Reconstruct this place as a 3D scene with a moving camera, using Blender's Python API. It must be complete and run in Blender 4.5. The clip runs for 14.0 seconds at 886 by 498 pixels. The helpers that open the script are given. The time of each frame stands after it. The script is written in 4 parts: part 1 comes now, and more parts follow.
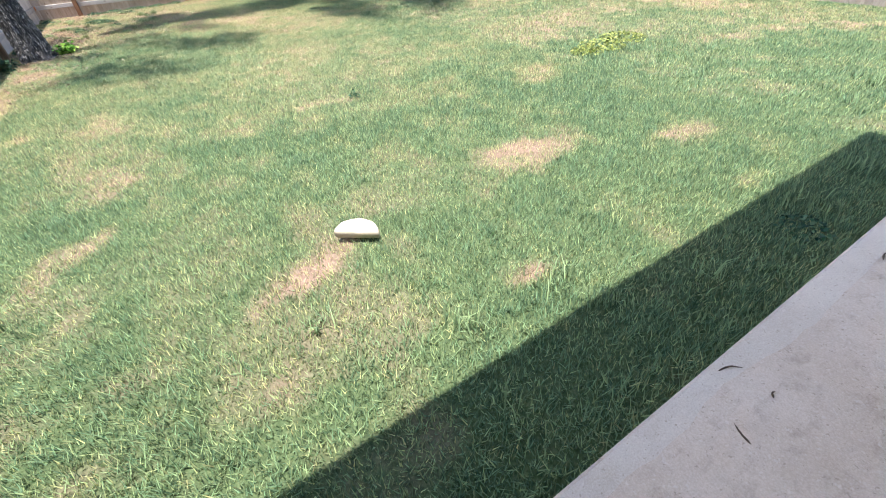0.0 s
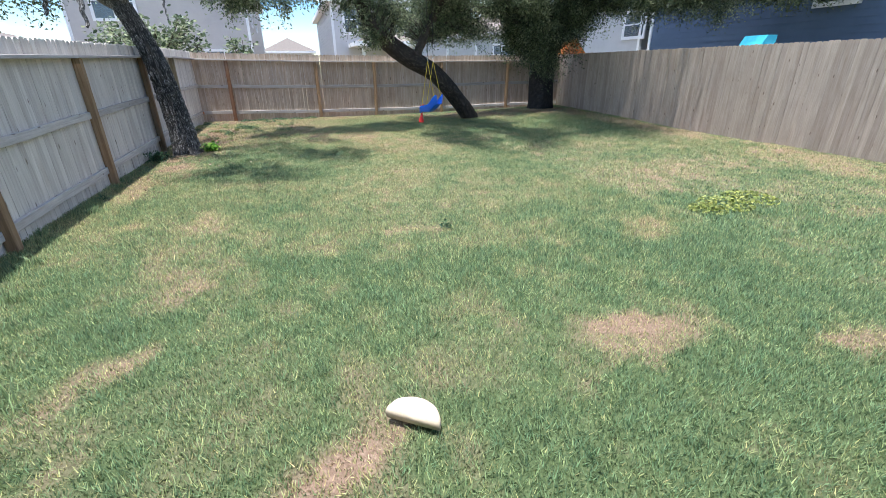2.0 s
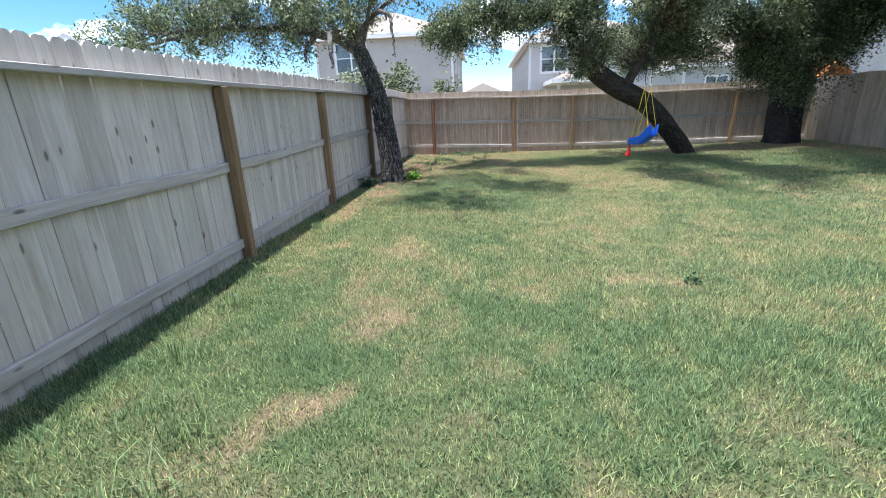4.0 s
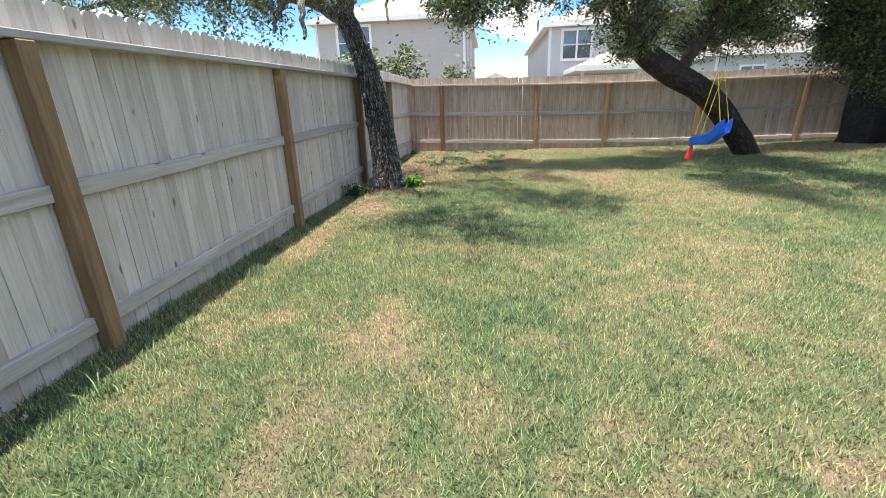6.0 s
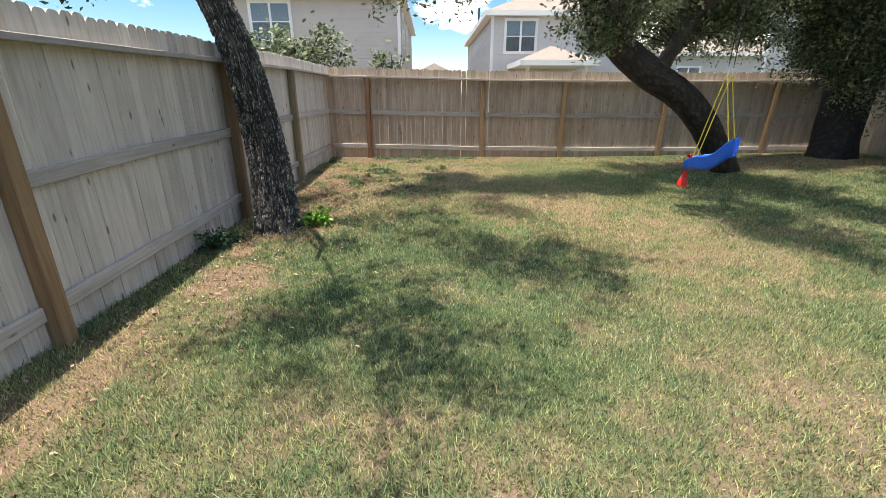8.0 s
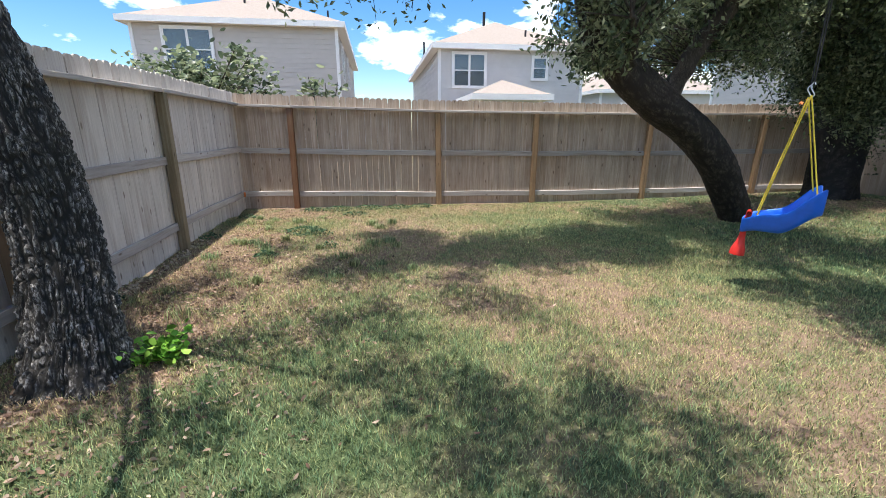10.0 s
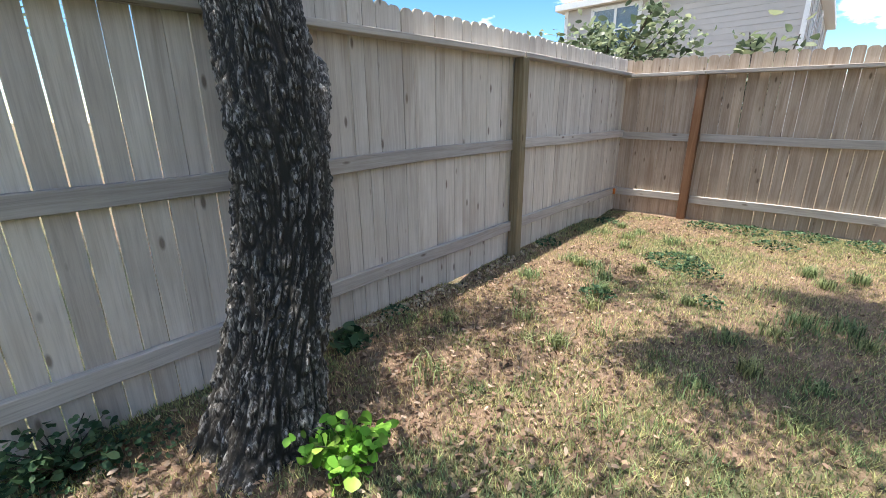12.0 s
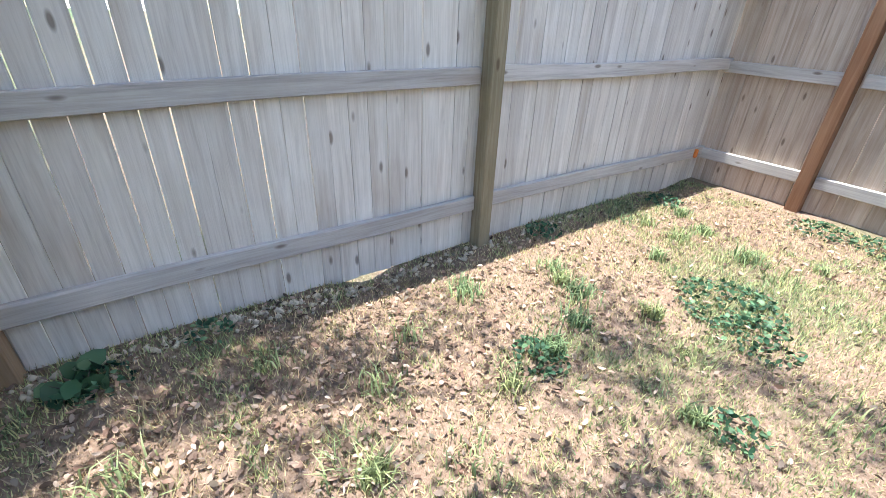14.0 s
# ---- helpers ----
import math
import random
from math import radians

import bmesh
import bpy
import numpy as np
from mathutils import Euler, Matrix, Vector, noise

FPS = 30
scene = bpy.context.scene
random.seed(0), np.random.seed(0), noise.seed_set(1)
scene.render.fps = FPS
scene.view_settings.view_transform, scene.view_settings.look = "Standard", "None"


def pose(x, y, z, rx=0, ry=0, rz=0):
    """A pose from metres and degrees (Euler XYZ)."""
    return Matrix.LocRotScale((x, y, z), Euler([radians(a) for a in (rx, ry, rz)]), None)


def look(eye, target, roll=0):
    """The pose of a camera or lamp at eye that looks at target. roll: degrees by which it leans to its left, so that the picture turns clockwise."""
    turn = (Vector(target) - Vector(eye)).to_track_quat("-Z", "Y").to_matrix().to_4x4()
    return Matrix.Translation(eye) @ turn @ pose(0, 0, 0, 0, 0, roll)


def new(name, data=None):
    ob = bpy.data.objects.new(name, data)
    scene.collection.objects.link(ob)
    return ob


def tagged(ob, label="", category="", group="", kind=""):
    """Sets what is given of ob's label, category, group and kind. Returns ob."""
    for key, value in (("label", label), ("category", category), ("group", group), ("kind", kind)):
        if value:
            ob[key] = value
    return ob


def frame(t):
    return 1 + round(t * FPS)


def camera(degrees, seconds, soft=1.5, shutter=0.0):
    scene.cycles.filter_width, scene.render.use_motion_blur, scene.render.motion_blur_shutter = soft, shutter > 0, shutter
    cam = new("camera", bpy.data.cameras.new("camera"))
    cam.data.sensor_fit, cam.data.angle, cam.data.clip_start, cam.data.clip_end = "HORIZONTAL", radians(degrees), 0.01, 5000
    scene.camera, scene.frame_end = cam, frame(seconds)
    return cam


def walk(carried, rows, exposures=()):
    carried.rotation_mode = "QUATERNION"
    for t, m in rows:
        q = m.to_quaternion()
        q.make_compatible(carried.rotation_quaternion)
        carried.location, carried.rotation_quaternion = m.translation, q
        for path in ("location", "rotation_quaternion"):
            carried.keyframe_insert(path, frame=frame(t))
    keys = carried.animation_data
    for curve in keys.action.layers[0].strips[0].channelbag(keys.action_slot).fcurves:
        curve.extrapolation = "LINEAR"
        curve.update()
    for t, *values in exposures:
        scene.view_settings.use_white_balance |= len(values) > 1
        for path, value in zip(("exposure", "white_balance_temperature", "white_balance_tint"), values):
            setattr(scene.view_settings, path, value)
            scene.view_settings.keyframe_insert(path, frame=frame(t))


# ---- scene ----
cam = camera(92.1, 14.0, soft=0.4)
PATH = [
    (0, (0.613, 0.621, 1.446), (1.37, 2.005, 0.216), -4.6),
    (0.5, (0.806, 0.774, 1.449), (1.875, 1.916, 0.204), -2.4),
    (1, (0.84, 0.973, 1.459), (1.942, 2.078, 0.208), -1.6),
    (1.5, (0.843, 1.119, 1.475), (1.804, 2.375, 0.251), 0.4),
    (1.9, (0.848, 1.17, 1.491), (1.496, 2.82, 0.564), -1.0),
    (2, (0.838, 1.18, 1.492), (1.403, 2.929, 0.703), -0.6),
    (2.5, (0.728, 1.193, 1.487), (0.93, 3.117, 0.979), -1.0),
    (3, (0.614, 1.331, 1.437), (0.625, 3.255, 0.89), -1.6),
    (3.2, (0.574, 1.449, 1.398), (0.523, 3.362, 0.818), -1.6),
    (5.3, (0.509, 2.964, 1.215), (0.279, 4.851, 0.594), -2.4),
    (5.5, (0.484, 3.203, 1.223), (0.255, 5.089, 0.596), -2.1),
    (6, (0.396, 3.786, 1.239), (0.175, 5.668, 0.598), -1.9),
    (6.5, (0.264, 4.36, 1.24), (0.0, 6.233, 0.591), -2.0),
    (7, (0.284, 4.927, 1.228), (0.03, 6.802, 0.58), -1.9),
    (7.5, (0.406, 5.442, 1.326), (0.256, 7.321, 0.657), -0.8),
    (8, (0.43, 5.935, 1.373), (0.482, 7.814, 0.689), -0.0),
    (8.2, (0.439, 6.116, 1.382), (0.544, 7.991, 0.692), 0.1),
    (10.3, (0.484, 8.299, 1.317), (0.772, 10.21, 0.802), -0.1),
    (10.5, (0.48, 8.505, 1.309), (0.659, 10.432, 0.802), -0.1),
    (11, (0.488, 8.93, 1.312), (0.336, 10.86, 0.811), 0.4),
    (11.5, (0.425, 9.338, 1.279), (-0.199, 11.174, 0.79), -0.6),
    (12, (0.312, 9.761, 1.246), (-0.959, 11.191, 0.661), -0.6),
    (12.5, (0.275, 10.188, 1.253), (-1.212, 11.361, 0.609), -0.5),
    (13, (0.196, 10.605, 1.202), (-1.314, 11.646, 0.404), 0.5),
    (13.5, (0.091, 10.999, 1.218), (-1.414, 11.957, 0.314), 0.7),
    (14, (0.159, 11.454, 1.268), (-1.297, 12.453, 0.328), 2.1),
]
EXPOSURES = [(0.0, 1.84, 6250, 15), (1.5, 1.48, 6150, 13), (2.5, 1.2, 6050, 12), (3.0, 1.18, 6050, 11), (5.5, 1.43, 6700, 11), (7.0, 1.28, 7000, 11), (8.0, 1.12, 7150, 11),
             (10.5, 1.12, 6450, 13), (11.0, 1.18, 6450, 13), (11.5, 1.25, 6600, 12), (12.0, 1.42, 6750, 11), (12.5, 1.9, 6600, 10), (13.0, 2.2, 6350, 10), (13.5, 2.2, 6200, 10), (14.0, 2.14, 6050, 10)]
walk(cam, [(t, look(eye, target, roll)) for t, eye, target, roll in PATH], EXPOSURES)

# ---- world and sun ----
SUN_WAY = Vector((0.105, 0.07, -1.0)).normalized()
world = bpy.data.worlds.new("sky")
scene.world = world
world.use_nodes = True
wn, wl = world.node_tree.nodes, world.node_tree.links
wn.clear()
sky = wn.new("ShaderNodeTexSky")
sky.sky_type, sky.sun_disc = "NISHITA", False
sky.sun_elevation, sky.sun_rotation = radians(82.1), radians(240)
sky.air_density, sky.dust_density, sky.ozone_density = 1.0, 0.05, 3.0
coord = wn.new("ShaderNodeTexCoord")
cmap = wn.new("ShaderNodeMapping")
cmap.inputs["Scale"].default_value = (1.0, 1.0, 2.1)
cmap.inputs["Location"].default_value = (3.1, 0.4, 0.2)
cnoise = wn.new("ShaderNodeTexNoise")
cnoise.inputs["Scale"].default_value, cnoise.inputs["Detail"].default_value = 3.6, 9.0
cnoise.inputs["Roughness"].default_value = 0.55
cramp = wn.new("ShaderNodeValToRGB")
cramp.color_ramp.elements[0].position, cramp.color_ramp.elements[1].position = 0.535, 0.65
cmix = wn.new("ShaderNodeMixRGB")
cmix.inputs["Color2"].default_value = (15.0, 15.3, 15.9, 1)
back = wn.new("ShaderNodeBackground")
back.inputs["Strength"].default_value = 0.15
wout = wn.new("ShaderNodeOutputWorld")
wl.new(coord.outputs["Generated"], cmap.inputs["Vector"])
wl.new(cmap.outputs["Vector"], cnoise.inputs["Vector"])
wl.new(cnoise.outputs["Fac"], cramp.inputs["Fac"])
wl.new(cramp.outputs["Color"], cmix.inputs["Fac"])
deep = wn.new("ShaderNodeHueSaturation")
deep.inputs["Saturation"].default_value, deep.inputs["Value"].default_value = 1.32, 0.62
wl.new(sky.outputs["Color"], deep.inputs["Color"])
wl.new(deep.outputs["Color"], cmix.inputs["Color1"])
wl.new(cmix.outputs["Color"], back.inputs["Color"])
wl.new(back.outputs["Background"], wout.inputs["Surface"])

sun = new("sun", bpy.data.lights.new("sun", "SUN"))
sun.data.energy, sun.data.angle, sun.data.color = 3.9, radians(0.53), (1.0, 0.97, 0.91)
sun.rotation_euler = SUN_WAY.to_track_quat("-Z", "Y").to_euler()


# ---- materials ----
class Nodes:
    """A short hand for node materials."""

    def __init__(self, name, rough=0.8, metal=0.0, spec=0.3):
        self.mat = bpy.data.materials.new(name)
        self.mat.use_nodes = True
        self.t = self.mat.node_tree
        self.bsdf = self.t.nodes["Principled BSDF"]
        self.bsdf.inputs["Roughness"].default_value = rough
        self.bsdf.inputs["Metallic"].default_value = metal
        self.bsdf.inputs["Specular IOR Level"].default_value = spec

    def add(self, kind, **values):
        n = self.t.nodes.new(kind)
        for k, v in values.items():
            n.inputs[k].default_value = v
        return n

    def link(self, a, b):
        self.t.links.new(a, b)

    def coords(self, scale=(1, 1, 1), kind="Object", spread=0.0):
        c = self.add("ShaderNodeTexCoord")
        m = self.add("ShaderNodeMapping", Scale=scale)
        self.link(c.outputs[kind], m.inputs["Vector"])
        if spread:
            info = self.add("ShaderNodeObjectInfo")
            mul = self.add("ShaderNodeMath")
            mul.operation = "MULTIPLY"
            mul.inputs[1].default_value = spread
            self.link(info.outputs["Random"], mul.inputs[0])
            comb = self.add("ShaderNodeCombineXYZ")
            for axis in "XYZ":
                self.link(mul.outputs[0], comb.inputs[axis])
            self.link(comb.outputs[0], m.inputs["Location"])
        return m.outputs["Vector"]

    def noise(self, vec, scale, detail=4.0, rough=0.55, distort=0.0):
        n = self.add("ShaderNodeTexNoise", Scale=scale, Detail=detail, Roughness=rough, Distortion=distort)
        self.link(vec, n.inputs["Vector"])
        return n.outputs["Fac"]

    def ramp(self, fac, stops):
        r = self.add("ShaderNodeValToRGB")
        el = r.color_ramp.elements
        while len(el) < len(stops):
            el.new(0.5)
        for e, (p, c) in zip(el, stops):
            e.position, e.color = p, (*c, 1) if len(c) == 3 else c
        self.link(fac, r.inputs["Fac"])
        return r.outputs["Color"]

    def mix(self, fac, a, b, how="MIX"):
        m = self.add("ShaderNodeMixRGB")
        m.blend_type = how
        for sock, v in (("Fac", fac), ("Color1", a), ("Color2", b)):
            if isinstance(v, (int, float)):
                m.inputs[sock].default_value = v
            elif isinstance(v, tuple):
                m.inputs[sock].default_value = (*v, 1)
            else:
                self.link(v, m.inputs[sock])
        return m.outputs["Color"]

    def bump(self, height, strength=0.4, distance=0.01):
        b = self.add("ShaderNodeBump", Strength=strength, Distance=distance)
        self.link(height, b.inputs["Height"])
        self.link(b.outputs["Normal"], self.bsdf.inputs["Normal"])

    def color(self, c):
        if isinstance(c, tuple):
            self.bsdf.inputs["Base Color"].default_value = (*c, 1)
        else:
            self.link(c, self.bsdf.inputs["Base Color"])
        return self

    def attribute(self, name):
        a = self.add("ShaderNodeAttribute")
        a.attribute_name = name
        return a.outputs["Fac"]


def grey(v):
    return (v, v, v)


def wood_material(name, dark, mid, light, along=2, knots=0.5):
    """Weathered softwood: streaks along one axis, blotches, a few knots, each board a little different."""
    m = Nodes(name, rough=0.85, spec=0.2)
    sc = [34.0, 34.0, 34.0]
    sc[along] = 1.6
    vec = m.coords(tuple(sc), spread=37.0)
    grain = m.noise(vec, 1.0, 6, 0.65, 0.6)
    base = m.ramp(grain, [(0.28, dark), (0.5, mid), (0.75, light)])
    wide = m.coords((1, 1, 1), spread=19.0)
    blot = m.noise(wide, 2.3, 5, 0.6)
    base = m.mix(m.ramp(blot, [(0.35, grey(0.0)), (0.75, grey(0.55))]), base, dark, "MIX")
    sk = [9.0, 9.0, 9.0]
    sk[along] = 3.2
    vor = m.add("ShaderNodeTexVoronoi", Scale=1.0)
    m.link(m.coords(tuple(sk), spread=53.0), vor.inputs["Vector"])
    knot = m.ramp(vor.outputs["Distance"], [(0.065, grey(knots + 0.2)), (0.125, grey(0.0))])
    base = m.mix(knot, base, (0.09, 0.055, 0.035))
    info = m.add("ShaderNodeObjectInfo")
    tone = m.ramp(info.outputs["Random"], [(0.0, (0.84, 0.82, 0.80)), (0.5, (0.98, 0.97, 0.95)), (1.0, (1.08, 1.06, 1.03))])
    sf = [150.0, 150.0, 150.0]
    sf[along] = 5.0
    fibre = m.noise(m.coords(tuple(sf), spread=71.0), 1.0, 3, 0.6)
    base = m.mix(1.0, base, m.ramp(fibre, [(0.3, grey(0.88)), (0.5, grey(1.0)), (0.75, grey(1.05))]), "MULTIPLY")
    stain = m.noise(m.coords((6, 6, 0.9) if along == 2 else (0.9, 6, 6), spread=29.0), 1.0, 4, 0.6)
    base = m.mix(m.ramp(stain, [(0.56, grey(0.0)), (0.74, grey(0.45))]), base, (0.30, 0.215, 0.15))
    m.color(m.mix(1.0, base, tone, "MULTIPLY"))
    m.bump(m.mix(0.5, grain, fibre), 0.45, 0.004)
    return m.mat


PICKET = wood_material("weathered_cedar", (0.49, 0.445, 0.40), (0.64, 0.60, 0.555), (0.73, 0.695, 0.655))
PICKET_BROWN = wood_material("brown_cedar", (0.33, 0.245, 0.185), (0.52, 0.43, 0.35), (0.63, 0.555, 0.48))
PICKET_TAN = wood_material("sunny_cedar", (0.34, 0.28, 0.22), (0.46, 0.39, 0.32), (0.55, 0.485, 0.41))
RAIL = wood_material("weathered_rail", (0.34, 0.315, 0.30), (0.48, 0.455, 0.43), (0.60, 0.57, 0.55), along=0)
POST = wood_material("treated_post", (0.20, 0.125, 0.07), (0.32, 0.215, 0.125), (0.42, 0.30, 0.19))
POST_GREEN = wood_material("treated_post_green", (0.17, 0.14, 0.085), (0.26, 0.215, 0.14), (0.36, 0.31, 0.22))
POST_RED = wood_material("stained_post", (0.15, 0.075, 0.04), (0.225, 0.12, 0.07), (0.31, 0.19, 0.12))


def ground_material():
    m = Nodes("soil_and_turf", rough=0.95, spec=0.1)
    vec = m.coords((1, 1, 1))
    fine = m.noise(vec, 55.0, 6, 0.7)
    mid = m.noise(vec, 7.0, 5, 0.6)
    green = m.ramp(fine, [(0.3, (0.035, 0.055, 0.022)), (0.55, (0.09, 0.125, 0.055)), (0.8, (0.21, 0.22, 0.11))])
    soil = m.ramp(fine, [(0.25, (0.11, 0.07, 0.045)), (0.5, (0.225, 0.155, 0.11)), (0.8, (0.38, 0.285, 0.21))])
    dry = m.attribute("dry")
    patch = m.add("ShaderNodeMath")
    patch.operation = "MULTIPLY_ADD"
    patch.inputs[1].default_value = 0.5
    m.link(mid, patch.inputs[0])
    m.link(dry, patch.inputs[2])
    fac = m.ramp(patch.outputs[0], [(0.5, grey(0.0)), (1.05, grey(1.0))])
    m.color(m.mix(fac, green, soil))
    m.bump(fine, 0.8, 0.02)
    return m.mat


def blade_material(name, stops, rough=0.55):
    """Leaves and blades: colour by the dryness that the mesh carries, and by single piece."""
    m = Nodes(name, rough=rough, spec=0.25)
    dry = m.attribute("dry")
    base = m.ramp(dry, stops)
    geo = m.add("ShaderNodeNewGeometry")
    tone = m.ramp(geo.outputs["Random Per Island"], [(0.0, (0.32, 0.36, 0.33)), (0.45, grey(0.95)), (1.0, (1.95, 1.88, 1.84))])
    col = m.mix(1.0, base, tone, "MULTIPLY")
    m.color(col)
    thin = m.add("ShaderNodeBsdfTranslucent")
    m.link(col, thin.inputs["Color"])
    both = m.add("ShaderNodeMixShader", Fac=0.38)
    m.link(m.bsdf.outputs[0], both.inputs[1])
    m.link(thin.outputs[0], both.inputs[2])
    m.link(both.outputs[0], m.t.nodes["Material Output"].inputs["Surface"])
    return m.mat


GROUND = ground_material()
GRASS = blade_material("grass_blades", [(0.0, (0.125, 0.205, 0.110)), (0.3, (0.22, 0.285, 0.135)), (0.6, (0.37, 0.36, 0.17)), (1.0, (0.43, 0.33, 0.21))])
LEAF_OAK = blade_material("oak_leaves", [(0.0, (0.072, 0.105, 0.056)), (0.5, (0.155, 0.195, 0.106)), (1.0, (0.32, 0.35, 0.215))], 0.38)
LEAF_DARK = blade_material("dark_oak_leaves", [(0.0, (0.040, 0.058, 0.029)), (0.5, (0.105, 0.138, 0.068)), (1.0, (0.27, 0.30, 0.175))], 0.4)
LEAF_FRESH = blade_material("fresh_leaves", [(0.0, (0.09, 0.24, 0.03)), (0.5, (0.16, 0.36, 0.05)), (1.0, (0.30, 0.48, 0.09))], 0.45)
LEAF_WEED = blade_material("weed_leaves", [(0.0, (0.03, 0.075, 0.04)), (0.5, (0.055, 0.115, 0.058)), (1.0, (0.12, 0.19, 0.095))], 0.5)
LEAF_YELLOW = blade_material("yellow_weed_leaves", [(0.0, (0.14, 0.19, 0.05)), (0.5, (0.24, 0.28, 0.08)), (1.0, (0.36, 0.37, 0.12))], 0.5)
LITTER = blade_material("dead_leaves", [(0.0, (0.14, 0.085, 0.06)), (0.5, (0.25, 0.172, 0.128)), (1.0, (0.41, 0.325, 0.255))], 0.8)


def bark_material(name, dark, mid, light):
    m = Nodes(name, rough=0.7, spec=0.3)
    hi = m.attribute("ridge")
    vec = m.coords((26, 26, 7))
    n = m.noise(vec, 1.0, 6, 0.65)
    fine = m.noise(m.coords((1, 1, 0.5)), 90.0, 4, 0.6)
    base = m.mix(hi, dark, m.ramp(n, [(0.3, dark), (0.55, mid), (0.8, light)]))
    moss = m.noise(m.coords((1, 1, 1)), 3.0, 3, 0.6)
    base = m.mix(m.ramp(moss, [(0.55, grey(0)), (0.75, grey(0.4))]), base, (0.05, 0.048, 0.03))
    fleck = m.noise(m.coords((95, 95, 30)), 1.0, 3, 0.6)
    silver = m.mix(1.0, m.ramp(fleck, [(0.50, grey(0.0)), (0.60, grey(0.9))]), hi, "MULTIPLY")
    m.color(m.mix(silver, base, light))
    m.bump(m.mix(0.5, n, fine), 0.8, 0.012)
    return m.mat


BARK = bark_material("furrowed_bark", (0.014, 0.013, 0.011), (0.11, 0.10, 0.09), (0.58, 0.56, 0.53))
# oak bark darkened for the corner tree: its shade is put into the colour
BARK_SHADED = bark_material("shaded_oak_bark", (0.010, 0.009, 0.008), (0.035, 0.030, 0.026), (0.075, 0.068, 0.06))
BARK_BROWN = bark_material("oak_bark", (0.025, 0.020, 0.016), (0.085, 0.068, 0.053), (0.16, 0.135, 0.11))


def concrete_material(name, lo, mid, hi, stained):
    m = Nodes(name, rough=0.9, spec=0.2)
    vec = m.coords((1, 1, 1))
    a = m.noise(vec, 2.2, 6, 0.65)
    b = m.noise(vec, 160.0, 3, 0.7)
    c = m.ramp(a, [(0.3, lo), (0.52, mid), (0.75, hi)])
    blot = m.noise(m.coords((1, 1.6, 1), spread=7.0), 9.0, 5, 0.7)
    c = m.mix(m.ramp(blot, [(0.52, grey(0.0)), (0.72, grey(stained))]), c, (0.27, 0.19, 0.135))
    speck = m.noise(m.coords((1, 1, 1), spread=3.0), 70.0, 2, 0.5)
    c = m.mix(m.ramp(speck, [(0.66, grey(0.0)), (0.72, grey(0.6))]), c, (0.16, 0.115, 0.08))
    pale = m.noise(m.coords((1, 1, 1), spread=17.0), 45.0, 3, 0.5)
    c = m.mix(m.ramp(pale, [(0.62, grey(0.0)), (0.72, grey(0.45))]), c, (0.68, 0.60, 0.52))
    m.color(m.mix(0.3, c, m.ramp(b, [(0.3, (0.34, 0.26, 0.20)), (0.7, (0.76, 0.63, 0.52))])))
    m.bump(b, 0.35, 0.004)
    return m.mat


def paint(name, c, rough=0.6, scale=30.0, amount=0.12, metal=0.0, spec=0.3):
    m = Nodes(name, rough=rough, metal=metal, spec=spec)
    n = m.noise(m.coords((1, 1, 1), spread=11.0), scale, 5, 0.6)
    lo, hi = tuple(v * (1 - amount) for v in c), tuple(min(1.0, v * (1 + amount)) for v in c)
    m.color(m.ramp(n, [(0.3, lo), (0.7, hi)]))
    m.bump(n, 0.1, 0.002)
    return m.mat


def shingle_material(name, a, b):
    m = Nodes(name, rough=0.95, spec=0.1)
    vec = m.coords((1, 1, 1))
    n = m.noise(vec, 9.0, 5, 0.7)
    f = m.noise(vec, 120.0, 2, 0.6)
    m.color(m.mix(0.4, m.ramp(n, [(0.3, a), (0.7, b)]), m.ramp(f, [(0.3, a), (0.7, b)])))
    m.bump(f, 0.4, 0.01)
    return m.mat


CONCRETE = concrete_material("brushed_concrete", (0.44, 0.34, 0.26), (0.56, 0.45, 0.36), (0.64, 0.53, 0.435), 0.7)
CONCRETE_EDGE = concrete_material("trowelled_concrete", (0.47, 0.40, 0.33), (0.57, 0.49, 0.41), (0.63, 0.55, 0.47), 0.3)
STONE = paint("cream_limestone", (0.50, 0.42, 0.31), 0.9, 14.0, 0.28)
STONE_EDGE = paint("rough_stone_edge", (0.30, 0.24, 0.18), 0.95, 40.0, 0.4)
SIDING = paint("greige_siding", (0.50, 0.465, 0.43), 0.7, 2.0, 0.05)
SIDING_PALE = paint("pale_siding", (0.56, 0.545, 0.53), 0.7, 2.0, 0.05)
SIDING_WHITE = paint("white_siding", (0.50, 0.49, 0.475), 0.7, 2.0, 0.04)
SIDING_BLUE = paint("slate_blue_siding", (0.085, 0.125, 0.19), 0.7, 2.0, 0.08)
BRICK_TAN = paint("tan_stucco", (0.40, 0.32, 0.26), 0.9, 6.0, 0.1)
TRIM = paint("white_trim", (0.80, 0.79, 0.77), 0.55, 20.0, 0.04)
BLIND = paint("window_blind", (0.62, 0.66, 0.66), 0.7, 4.0, 0.06)
ROOM_DARK = paint("dim_room", (0.10, 0.12, 0.125), 0.9, 4.0, 0.2)
SHINGLE = shingle_material("tan_shingle", (0.25, 0.21, 0.18), (0.34, 0.295, 0.255))
SHINGLE_GREY = shingle_material("brown_shingle", (0.14, 0.12, 0.105), (0.21, 0.185, 0.165))
STUB = paint("pale_sawn_wood", (0.42, 0.38, 0.33), 0.9, 40.0, 0.25)
BLACK_METAL = paint("black_metal", (0.012, 0.012, 0.014), 0.45, 60.0, 0.3)
STEEL = paint("zinc_steel", (0.62, 0.62, 0.60), 0.3, 60.0, 0.1, metal=1.0)
